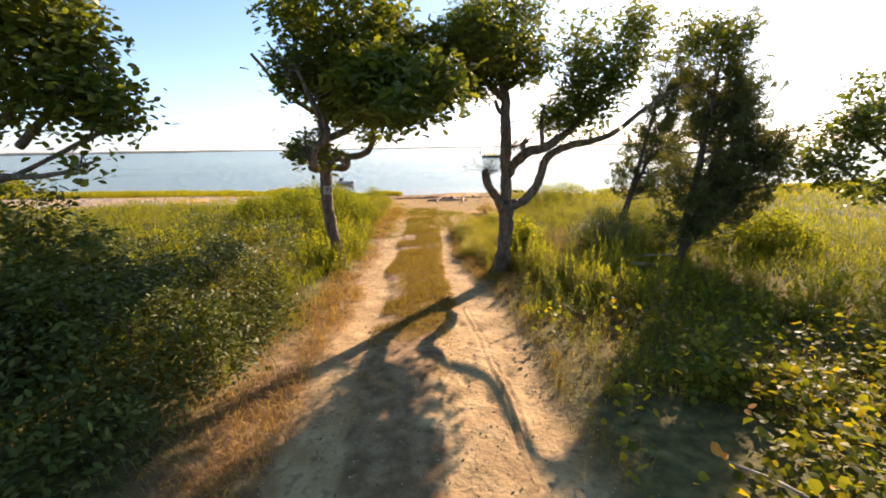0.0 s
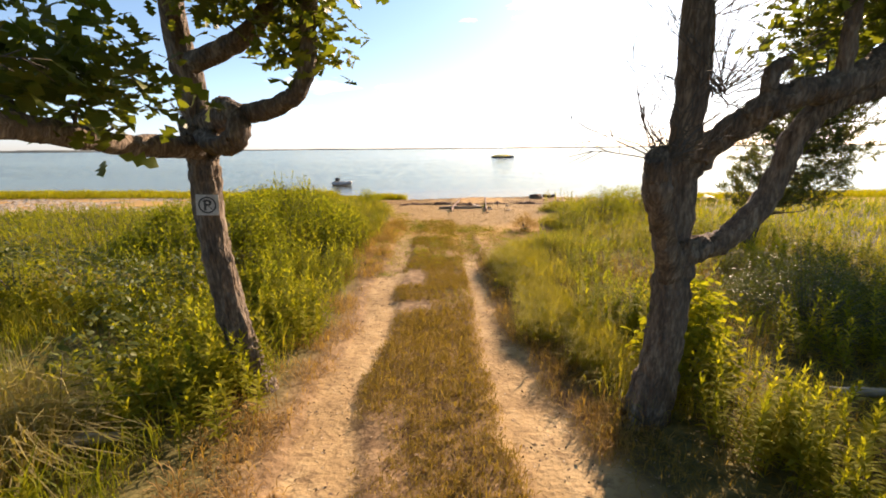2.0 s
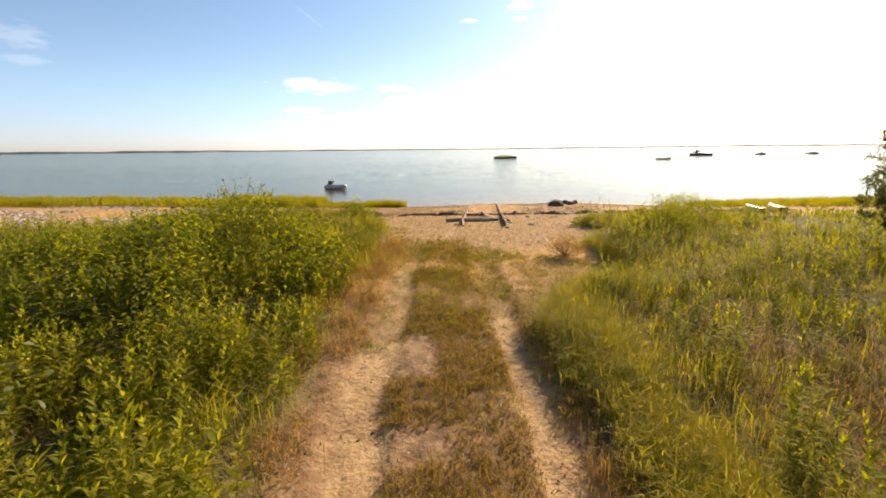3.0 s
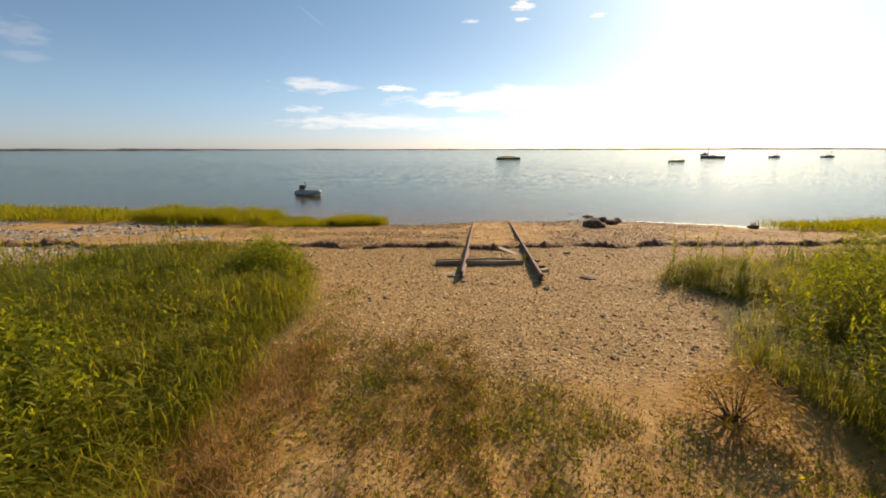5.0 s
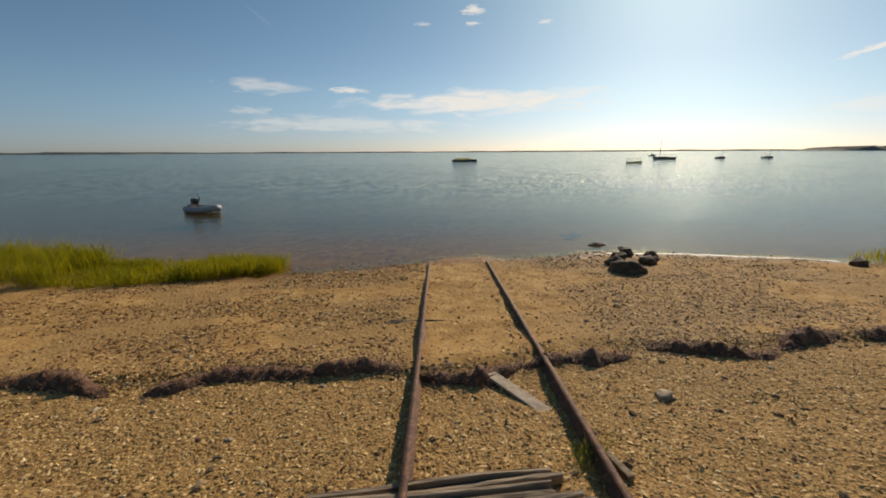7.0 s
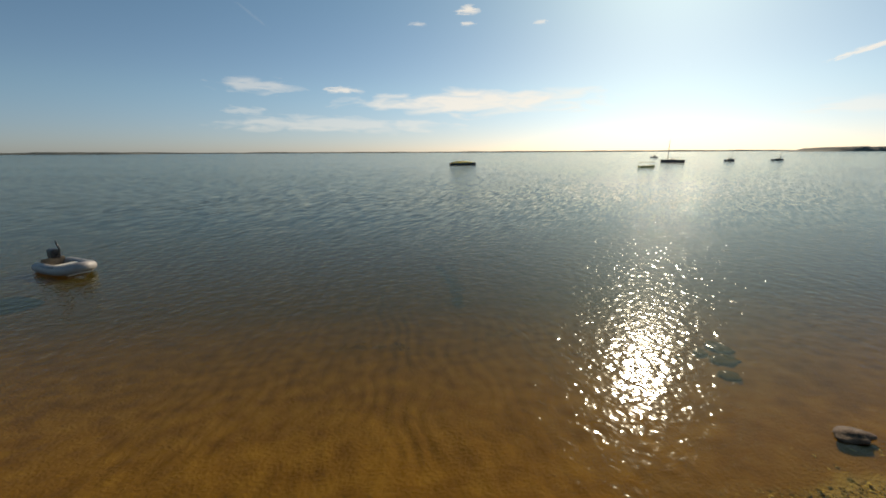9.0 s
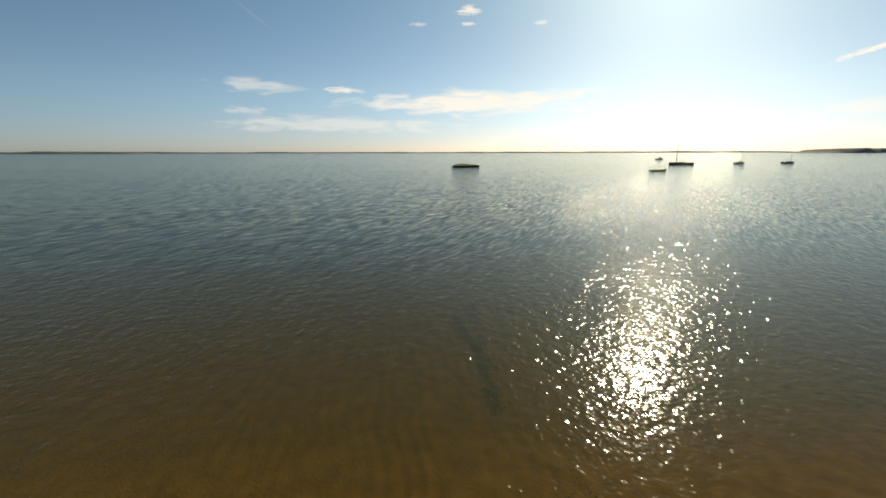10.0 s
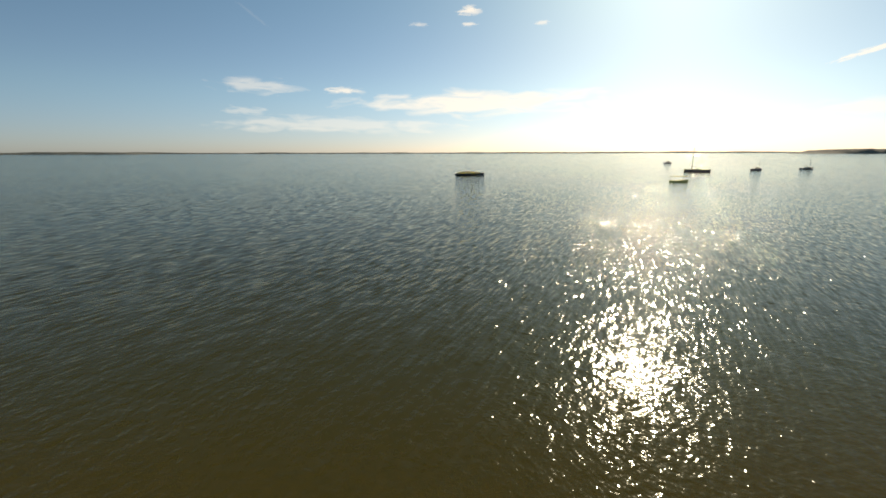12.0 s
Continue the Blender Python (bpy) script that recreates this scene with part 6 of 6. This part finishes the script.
# dried seaweed in broken ridges along the high-tide line
segs, strands = [], []
x = -14.0
while x < 17:
    ln = rng.uniform(0.8, 2.4)
    n = int(ln * 26) + 6
    t = np.linspace(0, 1, n)
    xs = x + ln * t
    yc = 28.62 - 0.03 * np.minimum(xs, 1.0) + 0.05 * np.maximum(xs - 1.0, 0.0) + 0.55 * (patch(xs, 0 * xs, 2.0, 44) - 0.5) + 0.1 * np.sin(xs * 3.1) + rng.uniform(-0.1, 0.1) + rng.uniform(-0.12, 0.12) * t
    w = 0.13 * np.sin(np.pi * t) ** 0.5 * (0.4 + 1.1 * patch(xs, 0 * xs, 0.3, 45)) + 0.01
    h = 0.13 * np.sin(np.pi * t) ** 0.5 * (0.15 + 1.2 * patch(xs, 0 * xs, 0.2, 46))
    rows_ = []
    for u, hz in ((-1.4, -0.06), (-1.0, 0.5), (-0.6, 0.85), (-0.1, 1.0), (0.4, 0.8), (0.9, 0.45), (1.4, -0.06)):
        yy = yc + u * w * (0.75 + 0.5 * patch(xs, xs * 0 + u, 0.12, 66))
        rows_.append(np.stack([xs, yy, land(xs, yy) + hz * h * (0.45 + 1.1 * patch(xs, yy, 0.07, 67)) + rng.normal(0, 0.007, n) * (hz > 0)], -1))
    V = np.stack(rows_, 1).reshape(-1, 3)
    F = []
    for k in range(n - 1):
        for m in range(6):
            a = k * 7 + m
            F += [[a, a + 7, a + 8], [a, a + 8, a + 1]]
    segs.append((V, np.array(F)))
    m = int(ln * 230)
    f = rng.random(m)
    sxs = x + ln * f
    sy_ = np.interp(sxs, xs, yc) + rng.normal(0, 0.08, m)
    P = np.stack([sxs, sy_, land(sxs, sy_) + np.interp(sxs, xs, h) * 0.75 * np.exp(-((sy_ - np.interp(sxs, xs, yc)) / 0.12) ** 2)], -1)
    strands.append(blades(P, rng.uniform(0.04, 0.14, m), rng.uniform(0.008, 0.018, m), rng.uniform(0.7, 1.5, m), None, 0.3))
    x += ln + rng.uniform(-0.25, 0.4)
V, F = join(segs + strands)
stuff("seaweed_wrack", V, F, WRACK, "dark dried seaweed in broken ridges along the tide line", "seaweed")

# dark eelgrass in a curved strip on the bottom
t = rng.random(150)
ex_ = np.interp(t, [0, 0.3, 0.65, 1], [3.15, 3.3, 3.5, 3.8]) + rng.normal(0, 0.1, 150)
ey_ = 45.0 + 7.0 * t + rng.normal(0, 0.1, 150)
V, F = tufts(np.stack([ex_, ey_, land(ex_, ey_)], -1), 5, 0.09, 0.06, 0.2, 0.016, 0.8, 0.6)
stuff("eelgrass", V, F, BOULDER, "dark eelgrass in a strip on the bottom under the water", "seaweed")

# white ribbon along the shore: sun glare and foam put in as pale colour
xs = np.linspace(7.2, 13.4, 120)
yc = shore(xs) - 0.02 + 0.08 * (patch(xs, 0 * xs, 0.7, 47) - 0.5)
w = 0.05 + 0.09 * patch(xs, 0 * xs, 0.5, 48)
V = np.concatenate([np.stack([xs, yc - w, np.maximum(land(xs, yc - w), 0) + 0.012], -1), np.stack([xs, yc, np.maximum(land(xs, yc), 0) + 0.024], -1), np.stack([xs, yc + w, 0 * xs + 0.008], -1)])
k = np.arange(119)
F = np.concatenate([np.stack(c, -1) for o in (0, 120) for c in ((k + o, k + o + 1, k + o + 121), (k + o, k + o + 121, k + o + 120))])
stuff("wash_line", V, F, GLARE_FOAM, "thin white ribbon for sun glare and foam along the shore", "foam", True)


# ---------------------------------------------------------------- boats
def tub(length, beam, depth, sheer=0.15, flare=0.75, n=18):
    """A small boat's hull along +x, bow at +x, waterline at z 0: (V, F)."""
    V, F = [], []
    for k in range(n + 1):
        s = k / n
        w = beam / 2 * min(1, 1.15 * (1 - max(0, (s - 0.45) / 0.55) ** 2.2)) * (0.85 + 0.15 * min(1, s * 4))
        top = depth * (0.8 + sheer * 4 * (s - 0.4) ** 2 + sheer * s)
        for a, z in ((0.0, -0.25 * depth), (flare * 0.8, -0.15 * depth), (flare, 0.1 * depth), (1.0, top), (0.9, top), (0.82, top - 0.04)):
            V.append((-length / 2 + length * s, w * a, z))
        for a, z in ((0.82, top - 0.04), (0.9, top), (1.0, top), (flare, 0.1 * depth), (flare * 0.8, -0.15 * depth), (0.0, -0.25 * depth)):
            V.append((-length / 2 + length * s, -w * a, z))
    m = 12
    for k in range(n):
        for j in range(m):
            a, b = k * m + j, k * m + (j + 1) % m
            F += [[a, a + m, b + m], [a, b + m, b]]
    for j in range(1, m - 1):
        F.append([0, j + 1, j])
        F.append([n * m, n * m + j, n * m + j + 1])
    return np.array(V), np.array(F)


def boat(name, x, y, yaw, length, label, hull, depth, mast=0.0, cover=None, cabin=0.0, canopy=None, rods=0, strake=None):
    ob = thing(name, pose(x, y, 0, 0, 0, yaw), label, "boat", "moored boats")
    V, F = tub(length, length * 0.3, depth)
    part_np("hull", V, F, hull, ob)
    if cover is not None:
        L = smooth_line(np.array([[-length * 0.47, 0, depth * 0.8, length * 0.02], [-length * 0.25, 0, depth, length * 0.11], [length * 0.15, 0, depth, length * 0.1], [length * 0.47, 0, depth * 1.1, length * 0.01]]), 6)
        V, F = tube(L, 12)
        V[:, 2] = depth * 0.85 + (V[:, 2] - depth * 0.85) * 0.6
        part_np("cover", V, F, cover, ob, "taut pale cover")
    if strake is not None:
        V, F = tub(length * 1.01, length * 0.306, depth)
        V[:, 2] = depth * 0.72 + V[:, 2] * 0.3
        part_np("gunwale", V, F, strake, ob, "lime-yellow gunwale")
    if cabin:
        house = part("cabin", box_bm(-length * 0.12, -length * 0.09, depth * 0.7, length * 0.16, length * 0.09, depth + cabin, 0.08), CREAM, ob, "low pale cabin")
        for sd in (-1, 1):
            y0, y1 = sorted((sd * (length * 0.09 - 0.01), sd * (length * 0.09 + 0.012)))
            part("window", box_bm(-length * 0.06, y0, depth + cabin * 0.35, length * 0.09, y1, depth + cabin * 0.75, 0.004), BLACK_PLASTIC, house, "dark cabin window")
    if canopy is not None:
        part("canopy", box_bm(-length * 0.46, -length * 0.14, depth + 0.75, length * 0.3, length * 0.14, depth + 0.85, 0.03), canopy, ob, "lime-yellow canvas canopy")
        for px in (-0.42, 0.26):
            for py in (-0.12, 0.12):
                part("pole", box_bm(length * px - 0.02, length * py - 0.02, depth * 0.6, length * px + 0.02, length * py + 0.02, depth + 0.78), HULL_DARK, ob)
    if mast:
        V, F = tube(np.array([[length * 0.2, 0, depth * 0.6, 0.03 + 0.012 * mast], [length * 0.19, 0, depth + mast * 0.5, 0.03 + 0.01 * mast], [length * 0.18, 0, depth + mast, 0.05]]), 6)
        pole_ = part_np("mast", V, F, HULL_DARK, ob)
        V, F = tube(np.array([[length * 0.19, 0, depth + 0.9, 0.05], [-length * 0.4, 0, depth + 0.75, 0.05]]), 6)
        part_np("boom", V, F, OLDWOOD, pole_, "boom with furled sail")
    for k in range(rods):
        px = length * (-0.15 + 0.09 * k)
        V, F = tube(np.array([[px, 0.1, depth * 0.8, 0.035], [px - 0.05, 0.1, depth + 2.6 + 0.3 * k, 0.02]]), 4)
        part_np("rod", V, F, HULL_GREY, ob)
    return ob


boat("motor_boat", 23.6, 169.5, 4, 8.6, "long low motor boat under a pale cover moored in the bay", HULL_DARK, 0.6, cover=TARP, rods=4)
boat("canopy_boat", 63.9, 133.4, 6, 4.5, "small open boat with a lime-yellow canopy at its mooring", CANVAS_GREEN, 0.5, canopy=CANVAS_GREEN)
boat("sail_boat", 100.5, 177, 172, 8.2, "dark sailing boat with a bare mast at its mooring", HULL_DARK, 0.95, 7.0, cabin=0.3, strake=CANVAS_GREEN)
boat("sail_boat", 131.5, 187, 10, 4.9, "small moored sailing boat with a bare mast", HULL_DARK, 0.75, 3.2, cabin=0.35)
boat("sail_boat", 157.5, 192.5, 5, 5.8, "moored sailing boat with a bare mast", HULL_DARK, 0.65, 3.4, cabin=0.3)
boat("motor_boat", 161, 282, 8, 5.2, "small far-off moored boat with a low cabin", HULL_DARK, 0.7, 0, cabin=0.8, rods=1)


def dinghy(x, y, yaw):
    ob = thing("inflatable_dinghy", pose(x, y, 0, 0, 0, yaw) @ Matrix.Scale(0.8, 4), "grey inflatable dinghy floating with its outboard motor raised", "dinghy")
    r = 0.21
    line_ = [(-1.35, 0.5, 0.2, r * 0.55), (-1.1, 0.55, 0.2, r), (0.3, 0.56, 0.22, r), (0.9, 0.42, 0.28, r), (1.22, 0.0, 0.36, r), (0.9, -0.42, 0.28, r), (0.3, -0.56, 0.22, r), (-1.1, -0.55, 0.2, r), (-1.35, -0.5, 0.2, r * 0.55)]
    V, F = tube(smooth_line(np.array(line_), 7), 14)
    part_np("side_tube", V, F, RUBBER_GREY, ob, "pale grey inflated tube", True)
    part("floor_board", box_bm(-1.1, -0.45, 0.02, 0.95, 0.45, 0.06, 0.01), HULL_GREY, ob)
    part("transom", box_bm(-1.16, -0.42, 0.0, -1.11, 0.42, 0.5, 0.01), OLDWOOD, ob)
    part("thwart", box_bm(-0.25, -0.5, 0.3, 0.0, 0.5, 0.34, 0.01), HULL_GREY, ob)
    motor_ = part("outboard", box_bm(-1.22, -0.17, 0.5, -0.72, 0.17, 0.92, 0.11), BLACK_PLASTIC, ob, "black outboard cowling")
    V, F = tube(np.array([[-0.85, 0, 0.62, 0.06], [-0.5, 0.0, 0.74, 0.055], [-0.42, 0.0, 0.98, 0.045], [-0.62, 0.0, 1.3, 0.03]]), 6)
    part_np("tiller", V, F, BLACK_PLASTIC, motor_, "black tiller arm raised up")
    V, F = tube(np.array([[-1.1, 0, 0.62, 0.07], [-1.3, 0, 0.42, 0.06], [-1.45, 0, 0.24, 0.04]]), 6)
    part_np("shaft", V, F, BLACK_PLASTIC, motor_)
    for sy2 in (-0.56, 0.56):
        V, F = tube(smooth_line(np.array([[-0.6, sy2 * 1.25, 0.36, 0.012], [-0.1, sy2 * 1.3, 0.34, 0.012], [0.5, sy2 * 1.25, 0.4, 0.012]]), 5), 5)
        part_np("grab_line", V, F, BLACK_PLASTIC, ob)
    return ob


dinghy(-9.95, 48.3, -32)


def kayak(x, y, yaw, label):
    ob = thing("overturned_dinghy", pose(x, y, float(land(x, y)) + 0.4, 180, 0, yaw) @ Matrix.Scale(0.6, 4), label, "dinghy", "dinghies in the grass")
    V, F = tub(2.3, 0.95, 0.42)
    part_np("hull", V, F, YELLOW_PAINT, ob, "yellow upturned hull")
    part("keel", box_bm(-0.9, -0.02, -0.16, 0.8, 0.02, -0.1, 0.005), PALEWOOD, ob)
    return ob


kayak(12.5, 25.9, 80, "small yellow dinghy upturned in the shore grass")
kayak(13.6, 26.2, 70, "small yellow dinghy upturned beside another in the grass")


# ---------------------------------------------------------------- single stones on the beach and the track
def stone_mesh(seed):
    bmx = bmesh.new()
    bmesh.ops.create_icosphere(bmx, subdivisions=1, radius=1.0)
    off = Vector((seed * 7.3, seed * 3.1, 0))
    for v in bmx.verts:
        d = v.co.normalized()
        k = 0.9 + 0.45 * noise.noise(d * 1.5 + off)
        v.co = Vector((d.x * k * 1.25, d.y * k * 0.85, max(d.z * k * 0.5, -0.12)))
    me = bpy.data.meshes.new("stone")
    bmx.to_mesh(me)
    bmx.free()
    return me


def stone_material():
    """Tan, brown and cream stones: a shade for each one."""
    m = mat("beach_stone", [(0.5, 0.5, 0.5), (1.0, 1.0, 1.0)], 20, 0.85, 0.4, 90)
    t = m.node_tree
    info, rmp, mul = t.nodes.new("ShaderNodeObjectInfo"), t.nodes.new("ShaderNodeValToRGB"), t.nodes.new("ShaderNodeMix")
    e = rmp.color_ramp.elements
    e[0].position, e[0].color, e[1].position, e[1].color = 0.0, (0.13, 0.075, 0.035, 1), 1.0, (0.72, 0.58, 0.38, 1)
    k = e.new(0.6)
    k.color = (0.42, 0.27, 0.12, 1)
    t.links.new(info.outputs["Random"], rmp.inputs["Fac"])
    mul.data_type, mul.blend_type = "RGBA", "MULTIPLY"
    mul.inputs["Factor"].default_value = 1.0
    b = t.nodes["Principled BSDF"]
    t.links.new(b.inputs["Base Color"].links[0].from_socket, mul.inputs["A"])
    t.links.new(rmp.outputs["Color"], mul.inputs["B"])
    t.links.new(mul.outputs["Result"], b.inputs["Base Color"])
    return m


STONE = stone_material()
shapes = [stone_mesh(k) for k in range(6)]
for me in shapes:
    me.materials.append(STONE)
spots = scatter(420, -3.2, 5.6, 21.0, 34.5, lambda x, y: np.clip(on_beach(x, y), 0, 1))[:300]
for k, p in enumerate(spots):
    r0 = rng.uniform(0.02, 0.05) * (1.25 if p[1] > 29 else 1.0)
    ob = new("stone", shapes[k % 6])
    ob.parent = ground
    ob.matrix_basis = pose(p[0], p[1], p[2] + 0.1 * r0, rng.uniform(-12, 12), rng.uniform(-12, 12), rng.uniform(0, 360)) @ Matrix.Scale(r0, 4)
